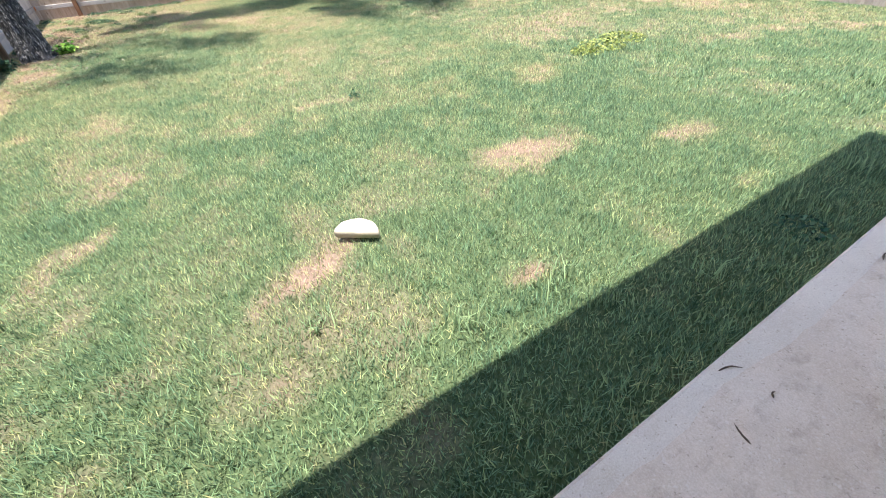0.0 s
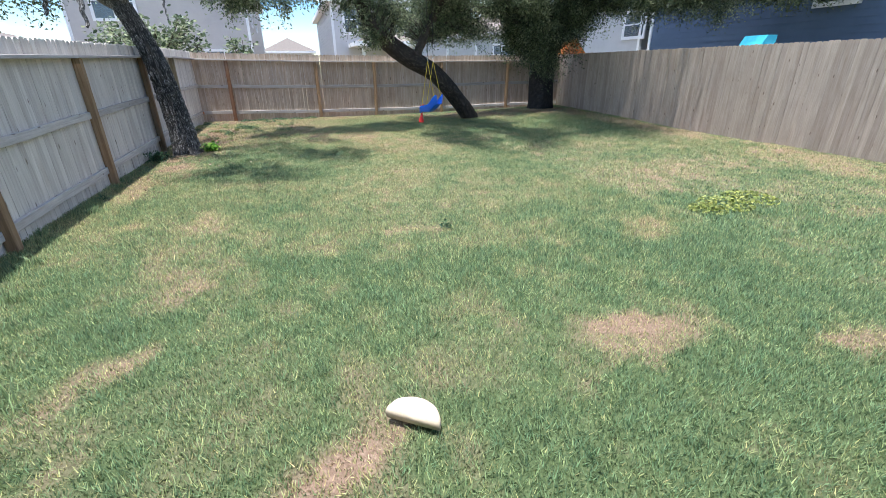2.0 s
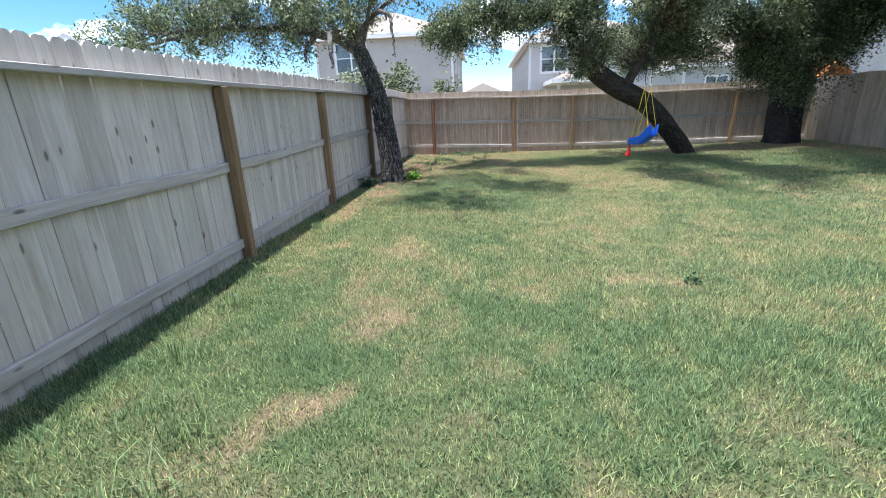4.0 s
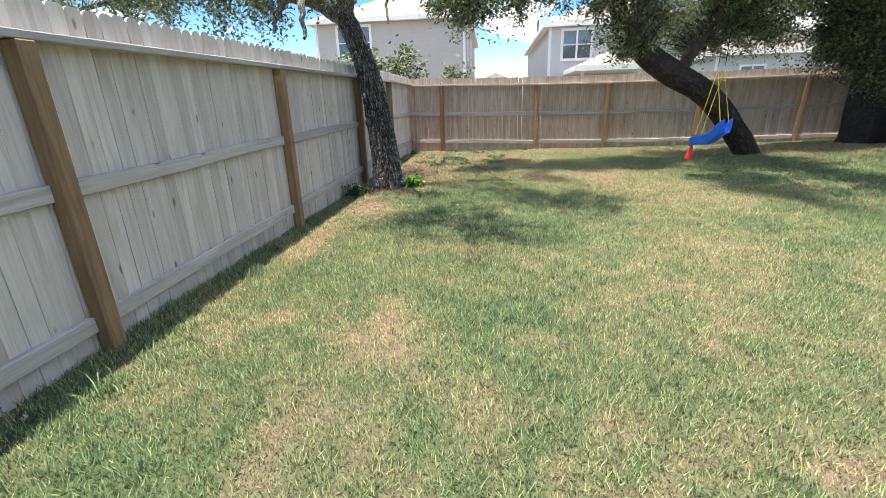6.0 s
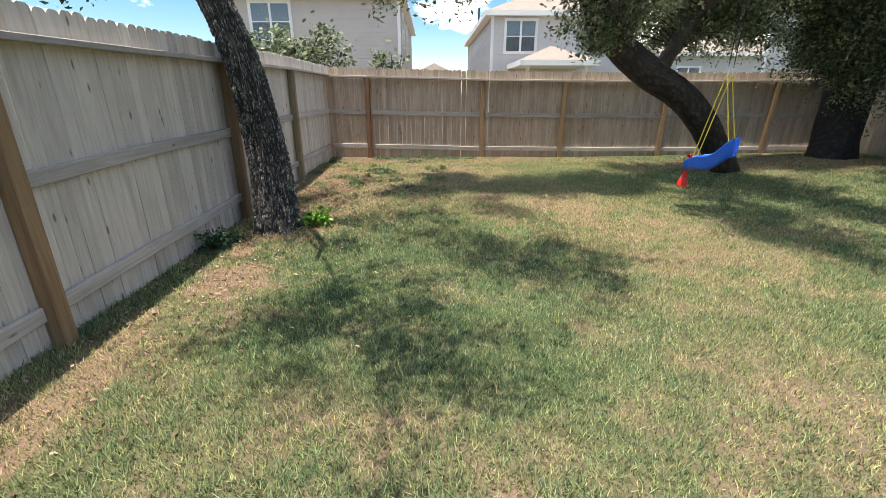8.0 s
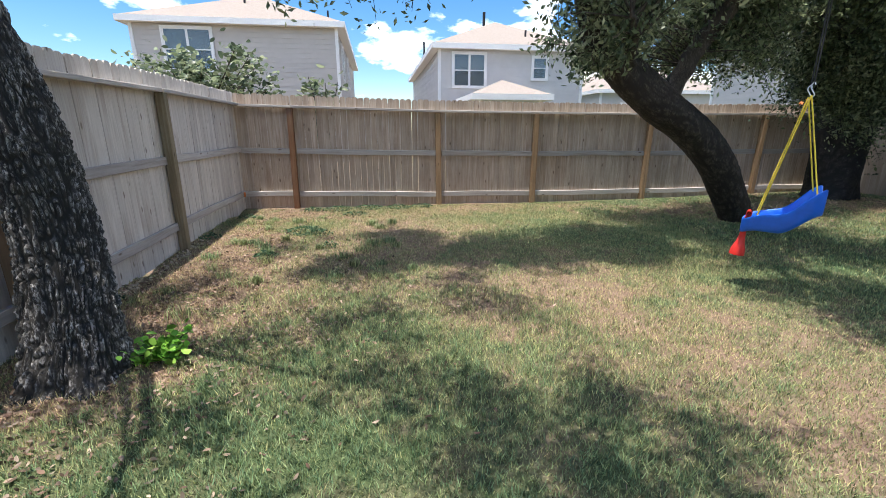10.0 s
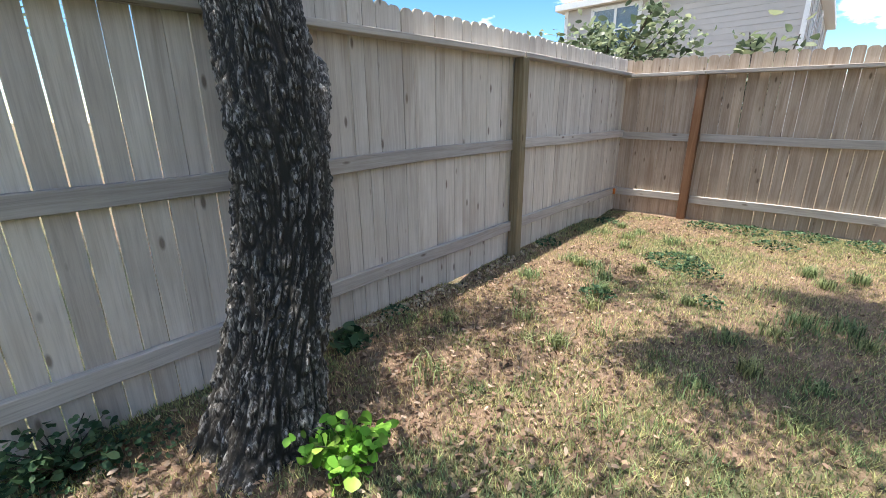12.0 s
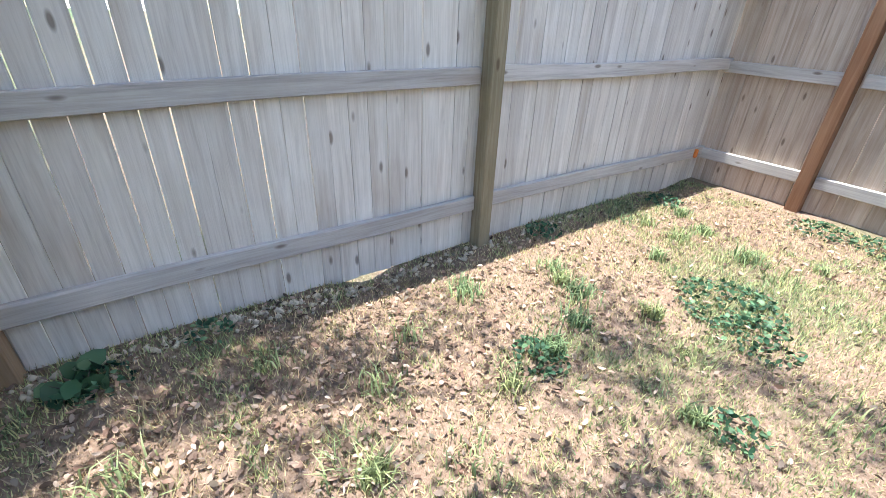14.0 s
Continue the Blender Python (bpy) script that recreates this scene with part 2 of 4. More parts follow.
BLUE_PLASTIC = paint("blue_plastic", (0.006, 0.13, 0.66), 0.35, 12.0, 0.1, spec=0.5)
RED_PLASTIC = paint("red_plastic", (0.68, 0.03, 0.02), 0.4, 12.0, 0.1, spec=0.5)
YELLOW_ROPE = paint("yellow_rope", (0.78, 0.58, 0.06), 0.7, 300.0, 0.25)
DARK_ROPE = paint("dark_cord", (0.03, 0.03, 0.03), 0.8, 200.0, 0.3)
ORANGE = paint("orange_shingle", (0.55, 0.17, 0.04), 0.7, 8.0, 0.15)
TEAL = paint("teal_plastic", (0.05, 0.38, 0.50), 0.5, 8.0, 0.1)
TWIG = paint("dry_twig", (0.09, 0.06, 0.04), 0.9, 60.0, 0.4)


def glass_material():
    m = Nodes("window_glass", rough=0.03, spec=0.8)
    m.bsdf.inputs["Base Color"].default_value = (0.55, 0.62, 0.66, 1)
    m.bsdf.inputs["Transmission Weight"].default_value = 0.85
    m.bsdf.inputs["IOR"].default_value = 1.5
    return m.mat


GLASS = glass_material()


# ---- mesh helpers ----
def link_mesh(name, me, mat, parent=None, label="", at=None):
    if mat is not None and not me.materials:
        me.materials.append(mat)
    ob = new(name, me)
    if parent is not None:
        ob.parent = parent
    if at is not None:
        ob.matrix_basis = at
    if label:
        tagged(ob, label)
    return ob


def part(name, bm, mat, parent=None, label="", at=None, smooth=False):
    me = bpy.data.meshes.new(name)
    bmesh.ops.recalc_face_normals(bm, faces=bm.faces)
    bm.to_mesh(me)
    bm.free()
    if smooth:
        me.polygons.foreach_set("use_smooth", [True] * len(me.polygons))
    return link_mesh(name, me, mat, parent, label, at)


def thing(name, label, category, at=None, group="", kind=""):
    ob = new(name)
    ob.empty_display_size = 0.1
    if at is not None:
        ob.matrix_basis = at
    return tagged(ob, label, category, group, kind)


def box(x0, x1, y0, y1, z0, z1, bm=None, bevel=0.0):
    b = bmesh.new()
    bmesh.ops.create_cube(b, size=1.0)
    for v in b.verts:
        v.co = Vector((x0 + (v.co.x + 0.5) * (x1 - x0), y0 + (v.co.y + 0.5) * (y1 - y0), z0 + (v.co.z + 0.5) * (z1 - z0)))
    if bevel:
        bmesh.ops.bevel(b, geom=b.edges[:], offset=bevel, segments=1, affect="EDGES")
    if bm is None:
        return b
    me = bpy.data.meshes.new("tmp")
    b.to_mesh(me)
    b.free()
    bm.from_mesh(me)
    bpy.data.meshes.remove(me)
    return bm


def prism(outline, y0, y1):
    """An outline in x and z, pulled along y."""
    b = bmesh.new()
    near = [b.verts.new((x, y0, z)) for x, z in outline]
    far = [b.verts.new((x, y1, z)) for x, z in outline]
    b.faces.new(near)
    b.faces.new(far[::-1])
    n = len(outline)
    for i in range(n):
        b.faces.new((near[i], far[i], far[(i + 1) % n], near[(i + 1) % n]))
    return b


def array_mesh(name, verts, faces, values=None, attribute="dry", smooth=False):
    """A mesh from numpy arrays: verts (n, 3), faces (m, 3 or 4), values per vertex."""
    me = bpy.data.meshes.new(name)
    verts = np.ascontiguousarray(verts, dtype=np.float32)
    faces = np.ascontiguousarray(faces, dtype=np.int32)
    m, k = faces.shape
    me.vertices.add(len(verts))
    me.vertices.foreach_set("co", verts.ravel())
    me.loops.add(m * k)
    me.loops.foreach_set("vertex_index", faces.ravel())
    me.polygons.add(m)
    me.polygons.foreach_set("loop_start", np.arange(0, m * k, k, dtype=np.int32))
    me.polygons.foreach_set("loop_total", np.full(m, k, dtype=np.int32))
    if smooth:
        me.polygons.foreach_set("use_smooth", np.ones(m, dtype=bool))
    me.update(calc_edges=True)
    if values is not None:
        a = me.attributes.new(attribute, "FLOAT", "POINT")
        a.data.foreach_set("value", np.ascontiguousarray(values, dtype=np.float32))
    return me


def tube_arrays(points, radii, sides=8, rough=0.0, seed=0):
    """A tapered tube along points."""
    pts, rad = np.asarray(points, float), np.asarray(radii, float)
    n = len(pts)
    tan = np.gradient(pts, axis=0)
    tan /= np.linalg.norm(tan, axis=1)[:, None] + 1e-9
    ref = np.array([0.31, 0.95, 0.05])
    u = np.cross(tan, ref)
    u /= np.linalg.norm(u, axis=1)[:, None] + 1e-9
    w = np.cross(tan, u)
    ang = np.linspace(0, 2 * np.pi, sides, endpoint=False)
    rng = np.random.RandomState(seed)
    r = rad[:, None] * (1 + rough * rng.uniform(-1, 1, (n, sides)))
    v = pts[:, None, :] + r[..., None] * (np.cos(ang)[None, :, None] * u[:, None, :] + np.sin(ang)[None, :, None] * w[:, None, :])
    i = np.arange(n - 1)[:, None] * sides
    j = np.arange(sides)[None, :]
    k = (j + 1) % sides
    f = np.stack([i + j, i + k, i + sides + k, i + sides + j], -1).reshape(-1, 4)
    return v.reshape(-1, 3), f


def join_arrays(items):
    vs, fs, base = [], [], 0
    for v, f in items:
        vs.append(v)
        fs.append(f + base)
        base += len(v)
    return np.concatenate(vs), np.concatenate(fs)


def spline(points, n):
    """A smooth curve through points, as n points (Catmull-Rom)."""
    p = np.asarray(points, float)
    p = np.vstack([2 * p[0] - p[1], p, 2 * p[-1] - p[-2]])
    out = []
    for t in np.linspace(0, len(p) - 3 - 1e-6, n):
        i, s = int(t), t - int(t)
        a, b, c, d = p[i], p[i + 1], p[i + 2], p[i + 3]
        out.append(0.5 * (2 * b + (c - a) * s + (2 * a - 5 * b + 4 * c - d) * s * s + (3 * b - a - 3 * c + d) * s ** 3))
    return np.array(out)


def lattice_noise(x, y, scale, seed):
    """Smooth value noise in 0..1 for arrays."""
    rng = np.random.RandomState(seed)
    g = rng.rand(256, 256)
    u, v = x * scale + 1000.3, y * scale + 1000.7
    i, j = np.floor(u).astype(int), np.floor(v).astype(int)
    s, t = u - i, v - j
    s, t = s * s * (3 - 2 * s), t * t * (3 - 2 * t)
    a, b = g[i % 256, j % 256], g[(i + 1) % 256, j % 256]
    c, d = g[i % 256, (j + 1) % 256], g[(i + 1) % 256, (j + 1) % 256]
    return (a * (1 - s) + b * s) * (1 - t) + (c * (1 - s) + d * s) * t


def step(x, lo, hi):
    s = np.clip((x - lo) / (hi - lo), 0, 1)
    return s * s * (3 - 2 * s)


# ---- ground ----
LEFT_X, BACK_Y = -1.65, 15.45


def right_x(y):
    return 9.55 + 0.02 * y


def height(x, y):
    x, y = np.asarray(x, float), np.asarray(y, float)
    inside = step(y, -6, -2) * (1 - step(y, 18, 24)) * step(x, -8, -3) * (1 - step(x, 12, 18))
    rise = 0.05 * step(y, 9, 15) + 0.07 * step(x, 4, 9) * step(y, 8, 14)
    hollow = 0.07 * np.exp(-((x + 1.72) / 0.11) ** 2) * (np.exp(-((y - 12.25) / 0.16) ** 2) + 0.8 * np.exp(-((y - 15.05) / 0.22) ** 2))
    return inside * (rise - hollow + 0.025 * (lattice_noise(x, y, 0.9, 5) - 0.5) + 0.012 * (lattice_noise(x, y, 4.0, 6) - 0.5))


# worn or dry places in the lawn: x, y, half length, half width, turn, strength
BARE = [
    (0.93, 2.57, 0.28, 0.09, 35, 0.46), (0.58, 2.42, 0.24, 0.08, 40, 0.42), (2.68, 2.86, 0.42, 0.20, 10, 0.62), (3.83, 2.40, 0.34, 0.15, 0, 0.52), (3.48, 1.70, 0.24, 0.09, 0, 0.35), (2.63, 2.03, 0.2, 0.1, 0, 0.25), (2.05, 2.54, 0.16, 0.1, 0, 0.2), (6.84, 3.87, 0.6, 0.3, 0, 0.4),
    (4.17, 4.40, 0.38, 0.20, 20, 0.6), (3.13, 4.81, 0.2, 0.12, 0, 0.45), (1.71, 1.80, 0.15, 0.09, 0, 0.6), (-0.30, 3.53, 0.26, 0.15, 40, 0.62), (-0.91, 4.08, 0.16, 0.1, 0, 0.35), (2.0, 4.95, 0.14, 0.1, 0, 0.35),
    (-0.14, 4.30, 0.20, 0.18, 30, 0.42), (2.45, 3.03, 0.2, 0.15, 0, 0.3), (6.5, 6.0, 1.3, 0.6, 10, 0.26), (8.6, 5.0, 0.8, 3.0, 0, 0.35), (9.2, 11.0, 0.5, 3.0, 0, 0.6),
    (-0.91, 6.07, 0.12, 0.12, 0, 0.4), (-0.39, 4.74, 0.22, 0.16, 0, 0.18), (-0.22, 6.04, 0.25, 0.15, 0, 0.12), (0.39, 7.17, 0.5, 0.35, 0, 0.2), (0.9, 5.0, 0.5, 0.35, 0, 0.25),
    (-1.05, 8.94, 0.28, 0.5, 0, 0.65), (-1.35, 8.0, 0.2, 1.4, 0, 0.4), (-1.25, 12.3, 0.55, 2.1, 0, 0.55), (-0.5, 11.6, 0.7, 0.9, 20, 0.36),
    (6.3, 14.2, 1.7, 0.7, 0, 0.6), (8.4, 14.3, 1.4, 0.9, 0, 0.6), (2.9, 14.9, 1.4, 0.35, 0, 0.4), (1.9, 11.3, 0.9, 0.7, 0, 0.4),
    (3.4, 9.8, 1.3, 1.1, 0, 0.3), (0.4, 13.0, 1.0, 1.2, 0, 0.3), (-0.9, 14.9, 0.9, 0.5, 0, 0.7), (-1.0, 10.95, 0.4, 0.5, 0, 0.55), (-1.35, 9.9, 0.2, 0.4, 0, 0.5), (6.0, 8.8, 1.5, 1.0, 0, 0.2),
]


def dryness(x, y):
    x, y = np.asarray(x, float), np.asarray(y, float)
    d = 0.0 + 0.30 * lattice_noise(x, y, 0.55, 11) * lattice_noise(x, y, 1.7, 12) + 0.32 * lattice_noise(x, y, 5.0, 13) ** 2 + 0.22 * lattice_noise(x, y, 1.1, 17) ** 2
    d += 0.20 * step(y, 3.6, 6.5) - 0.07 * step(y, 8.5, 10.5) + 0.22 * step(y, 9.3, 11.0) * (1 - step(x, 2.5, 5.0))
    wob = 0.7 * (lattice_noise(x, y, 3.0, 14) - 0.5) + 0.9 * (lattice_noise(x, y, 9.0, 15) - 0.5)
    for cx, cy, a, b, turn, s in BARE:
        c, q = math.cos(radians(turn)), math.sin(radians(turn))
        u, v = ((x - cx) * c + (y - cy) * q) / a, (-(x - cx) * q + (y - cy) * c) / b
        d = d + s * (1 - step(np.sqrt(u * u + v * v) + wob, 0.2, 1.5)) * (0.6 + 0.6 * lattice_noise(x, y, 14.0, 16))
    return np.clip(d, 0, 1.2)


def axis(lo, hi, fine):
    inner = np.arange(lo, hi + 1e-6, fine)
    out = [4, 10, 25, 60, 150, 400, 1000, 2500]
    return np.concatenate([[lo - d for d in out[::-1]], inner, [hi + d for d in out]])


def build_ground():
    ax, ay = axis(-3.0, 11.0, 0.08), axis(-3.0, 17.0, 0.08)
    gx, gy = np.meshgrid(ax, ay, indexing="ij")
    gx, gy = gx.ravel(), gy.ravel()
    n, m = len(ax), len(ay)
    i, j = np.meshgrid(np.arange(n - 1), np.arange(m - 1), indexing="ij")
    a = (i * m + j).ravel()
    f = np.stack([a, a + m, a + m + 1, a + 1], -1)
    me = array_mesh("ground", np.stack([gx, gy, height(gx, gy)], -1), f, dryness(gx, gy), smooth=True)
    tagged(link_mesh("ground", me, GROUND), "patchy lawn soil with green and dried turf", "ground", kind="structure")


build_ground()


# ---- fences ----
def picket_mesh(i, tall, mat):
    rng = random.Random(100 + i)
    w, h = 0.0472 + rng.uniform(-0.001, 0.001), tall + rng.uniform(-0.006, 0.006)
    c = 0.024 + rng.uniform(-0.003, 0.003)
    bot = rng.uniform(-0.115, -0.07)
    line = [(-w, bot), (w, bot + rng.uniform(-0.006, 0.006)), (w, h - c), (w - 0.35 * c, h - 0.38 * c), (w - c, h), (-w + c, h), (-w + 0.35 * c, h - 0.38 * c), (-w, h - c)]
    b = prism(line, -0.008, 0.008)
    for v in b.verts:
        v.co.y += 0.004 * math.sin(v.co.z * 2.1 + i)
        v.co.x += 0.003 * math.sin(v.co.z * 1.7 + 2 * i) * min(1.0, v.co.z)
    me = bpy.data.meshes.new("picket")
    bmesh.ops.recalc_face_normals(b, faces=b.faces)
    b.to_mesh(me)
    b.free()
    me.materials.append(mat)
    return me


PICKETS = {m.name: [picket_mesh(i, 1.80, m) for i in range(8)] for m in (PICKET, PICKET_BROWN, PICKET_TAN)}


def post_mesh(tall, mat):
    b = box(-0.045, 0.045, -0.045, 0.045, -0.1, tall, bevel=0.006)
    me = bpy.data.meshes.new("post")
    b.to_mesh(me)
    b.free()
    me.materials.append(mat)
    return me


def fence(origin, turn, length, posts, rise, label, seed, rails_inside=True, post_mats=None, wide_gaps=(), board=PICKET):
    """A board fence along local x; local y points into the yard; the post faces stand at y = 0."""
    rng = random.Random(seed)
    root = thing("fence", label, "fence", pose(*origin, 0, 0, turn), kind="structure")
    sign = 1 if rails_inside else -1
    board_y = -0.101 if rails_inside else 0.0
    for k, d in enumerate(posts):
        mat = (post_mats or {}).get(k, POST)
        me = post_mesh(1.62, mat)
        y = -0.045 if rails_inside else -0.054
        link_mesh("post", me, None, root, at=pose(d, y, rise(d), rng.uniform(-0.5, 0.5), rng.uniform(-0.9, 0.9), 0))
    stops = [0.0] + list(posts) + [length]
    for a, b in zip(stops[:-1], stops[1:]):
        if b - a < 0.15:
            continue
        za, zb = rise(a), rise(b)
        tilt = -math.degrees(math.atan2(zb - za, b - a))
        for lo, hi in ((0.19, 0.277), (0.90, 0.987)):
            y0, y1 = (-0.0915, -0.052) if rails_inside else (-0.047, -0.0095)
            bm = box(0.047 if a else 0.0, b - a - (0.047 if b < length else 0.0), y0, y1, lo, hi, bevel=0.004)
            bmesh.ops.subdivide_edges(bm, edges=[e for e in bm.edges if abs(e.verts[0].co.x - e.verts[1].co.x) > 1.0], cuts=7)
            s = rng.uniform(0, 6)
            for v in bm.verts:
                v.co.z += 0.006 * math.sin(v.co.x * 2.4 + s)
                if (v.co.y > -0.07) == rails_inside:
                    v.co.y += 0.003 * math.sin(v.co.x * 5.1 + s)
            part("rail", bm, RAIL, root, at=pose(a, 0, za, 0, tilt, 0))
        y0, y1 = (-0.0915, 0.004) if rails_inside else (-0.10, -0.0095)
        bm = box(0.001, b - a - 0.001, y0, y1, 1.622, 1.660, bevel=0.004)
        part("top_rail", bm, RAIL, root, "weathered top rail lying flat on the posts", at=pose(a, 0, za, 0, tilt, 0))
    d = 0.048
    while d < length - 0.05:
        gap = rng.choice((0.0012, 0.0016, 0.002, 0.0025, 0.0035))
        for lo, hi, g in wide_gaps:
            if lo < d < hi:
                gap = rng.uniform(0.4, 1.2) * g
        me = PICKETS[board.name][rng.randrange(8)]
        link_mesh("picket", me, None, root, at=pose(d, board_y + rng.uniform(-0.0028, 0.0008), rise(d) + 0.02 + rng.uniform(-0.007, 0.007), 0, rng.uniform(-0.11, 0.11), 180 * rng.randrange(2)))
        d += 0.0955 + gap
    return root


def rise_left(d):
    return float(np.interp(BACK_Y - d, [3.0, 5.67, 8.1, 13.0, 15.45], [-0.08, -0.05, 0.0, 0.09, 0.09]))


def rise_back(d):
    return float(np.interp(9.86 - d, [-1.65, 1.5, 5.4, 9.8], [0.08, 0.0, -0.03, 0.0]))


fence((LEFT_X, BACK_Y + 0.09, 0), -90, 18.6, [2.54, 4.76, 7.40, 9.87, 12.29, 14.74, 17.19], rise_left,
      "grey weathered wooden board fence with square posts beside the lawn", 3, post_mats={0: POST_GREEN}, wide_gaps=[(4.3, 6.6, 0.0058), (3.4, 4.3, 0.0035)])
fence((9.86, BACK_Y, 0), 180, 11.67, [2.04, 4.40, 6.59, 8.32, 10.76], rise_back,
      "brown weathered wooden board fence with gaps along the yard's end", 4, post_mats={4: POST_RED}, wide_gaps=[(8.6, 9.7, 0.0045), (10.6, 11.5, 0.004)], board=PICKET_BROWN)
fence((right_x(-2), -2, 0), 90 - math.degrees(math.atan(0.02)), 17.62, [0.6 + 2.42 * k for k in range(7)], lambda d: 0.0,
      "sunlit weathered wooden fence with plain boards towards the lawn", 5, rails_inside=False, board=PICKET_TAN)

corner = thing("marker_cap", "small orange plastic cap on the corner rail end", "cap", pose(-1.70, 15.385, 0.318))
part("cap_body", box(-0.02, 0.02, -0.016, 0.016, -0.04, 0.035, bevel=0.008), ORANGE, corner)


# ---- patio and own house ----
def build_patio():
    bm = box(-1.2, 4.46, -3.0, 0.97, -0.1, 0.09, bevel=0.012)
    for v in bm.verts:
        if v.co.y > 0.5:
            v.co.y += 0.035 * (v.co.x - 1.5)
    slab = tagged(part("patio", bm, CONCRETE), "pinkish stained concrete patio slab beside the grass", "patio", kind="structure")
    band = bmesh.new()
    low, top = [], []
    for k in range(96):
        x = -1.18 + 5.63 * k / 95
        y = 0.958 + 0.035 * (x - 1.5)
        w = 0.085 + 0.04 * noise.noise(Vector((x * 2.3, 0.4, 0.0))) + 0.012 * noise.noise(Vector((x * 14.0, 2.4, 0.0)))
        low.append(band.verts.new((x, y - w, 0.0925)))
        top.append(band.verts.new((x, y, 0.0935)))
    for k in range(95):
        band.faces.new((low[k], low[k + 1], top[k + 1], top[k]))
    part("trowelled_edge", band, CONCRETE_EDGE, slab, "paler trowelled edge band")
    roof = thing("patio_roof", "flat covered patio roof with a white beam", "roof", kind="structure")
    bm = box(-1.4, 4.47, -3.0, 1.31, 2.62, 2.78)
    for v in bm.verts:
        if v.co.y > 0.5:
            v.co.y += 0.03 * (v.co.x - 1.5)
    part("roof_deck", bm, TRIM, roof)
    post = thing("patio_post", "black metal patio post on the slab corner", "post", pose(4.36, 0.93, 0.09), kind="structure")
    part("shaft", box(-0.045, 0.045, -0.045, 0.045, 0.0, 2.53, bevel=0.006), BLACK_METAL, post)
    part("base_plate", box(-0.06, 0.06, -0.06, 0.06, 0.0, 0.16, bevel=0.006), BLACK_METAL, post)
    wall = thing("wall_house", "plain tan house wall behind the patio", "wall", kind="structure")
    part("wall_body", box(-1.6, 9.4, -3.4, -3.05, -0.1, 5.2), BRICK_TAN, wall)


build_patio()


# ---- neighbouring houses ----
def siding_bm(x0, x1, z0, z1, course=0.18):
    """A lapped wall in x and z whose outer face looks towards -y."""
    b = bmesh.new()
    z, rows = z0, []
    while z < z1 - 1e-3:
        t = min(z + course, z1)
        for zz, y in ((z, -0.022), (t, -0.004)):
            rows.append([b.verts.new((x0, y, zz)), b.verts.new((x1, y, zz))])
        z = t
    for r, s in zip(rows[:-1], rows[1:]):
        b.faces.new((r[0], r[1], s[1], s[0]))
    return b


def window_unit(parent, x, z, w, h, at, sashes=1, name="window"):
    """A sash window in a wall that faces -y of the pose at; x and z name its lower corner."""
    root = new(name)
    root.parent = parent
    root.matrix_basis = at @ pose(x, 0, z)
    tagged(root, "white framed sash window with blinds")
    f = 0.075
    bm = bmesh.new()
    for a in ((-f, w + f, h, h + f), (-f, w + f, -f, 0), (-f, 0, 0, h), (w, w + f, 0, h)):
        box(a[0], a[1], -0.06, 0.0, a[2], a[3], bm)
    part("window_frame", bm, TRIM, root)
    sw = w / sashes
    for k in range(sashes):
        x0, x1 = k * sw, (k + 1) * sw
        bm = bmesh.new()
        for a in ((x0, x0 + 0.045, 0, h), (x1 - 0.045, x1, 0, h), (x0 + 0.045, x1 - 0.045, h * 0.48, h * 0.48 + 0.045), (x0 + 0.045, x1 - 0.045, 0, 0.045), (x0 + 0.045, x1 - 0.045, h - 0.045, h)):
            box(a[0], a[1], -0.045, -0.012, a[2], a[3], bm)
        part("sash", bm, TRIM, root)
        part("pane", box(x0 + 0.04, x1 - 0.04, -0.030, -0.026, 0.03, h - 0.03), GLASS, root)
        part("blind", box(x0 + 0.03, x1 - 0.03, -0.010, -0.006, h * 0.50, h - 0.02), BLIND, root)
        part("room", box(x0 + 0.03, x1 - 0.03, -0.008, -0.005, 0.02, h * 0.50), ROOM_DARK, root)
    return root


def hip_roof(x0, x1, y0, y1, z, pitch, over, mat, parent):
    b = bmesh.new()
    a, c, d, e = x0 - over, x1 + over, y0 - over, y1 + over
    half = min(c - a, e - d) / 2
    top = z + half * pitch
    base = [b.verts.new(p) for p in ((a, d, z), (c, d, z), (c, e, z), (a, e, z))]
    if e - d >= c - a:
        r = [b.verts.new(((a + c) / 2, d + half, top)), b.verts.new(((a + c) / 2, e - half, top))]
        for f in ((0, 1, r[0]), (2, 3, r[1])):
            b.faces.new((base[f[0]], base[f[1]], f[2]))
        b.faces.new((base[1], base[2], r[1], r[0]))
        b.faces.new((base[3], base[0], r[0], r[1]))
    else:
        r = [b.verts.new((a + half, (d + e) / 2, top)), b.verts.new((c - half, (d + e) / 2, top))]
        b.faces.new((base[3], base[0], r[0]))
        b.faces.new((base[1], base[2], r[1]))
        b.faces.new((base[0], base[1], r[1], r[0]))
        b.faces.new((base[2], base[3], r[0], r[1]))
    b.faces.new(base[::-1])
    roof = part("roof", b, mat, parent)
    bm = bmesh.new()
    for q in ((a, c, d - 0.02, d + 0.02), (a, c, e - 0.02, e + 0.02), (a - 0.02, a + 0.02, d + 0.02, e - 0.02), (c - 0.02, c + 0.02, d + 0.02, e - 0.02)):
        box(q[0], q[1], q[2], q[3], z - 0.19, z + 0.02, bm)
    part("fascia", bm, TRIM, roof)
    part("soffit", box(a + 0.02, c - 0.02, d + 0.02, e - 0.02, z - 0.17, z - 0.15), TRIM, roof)
    return roof, top


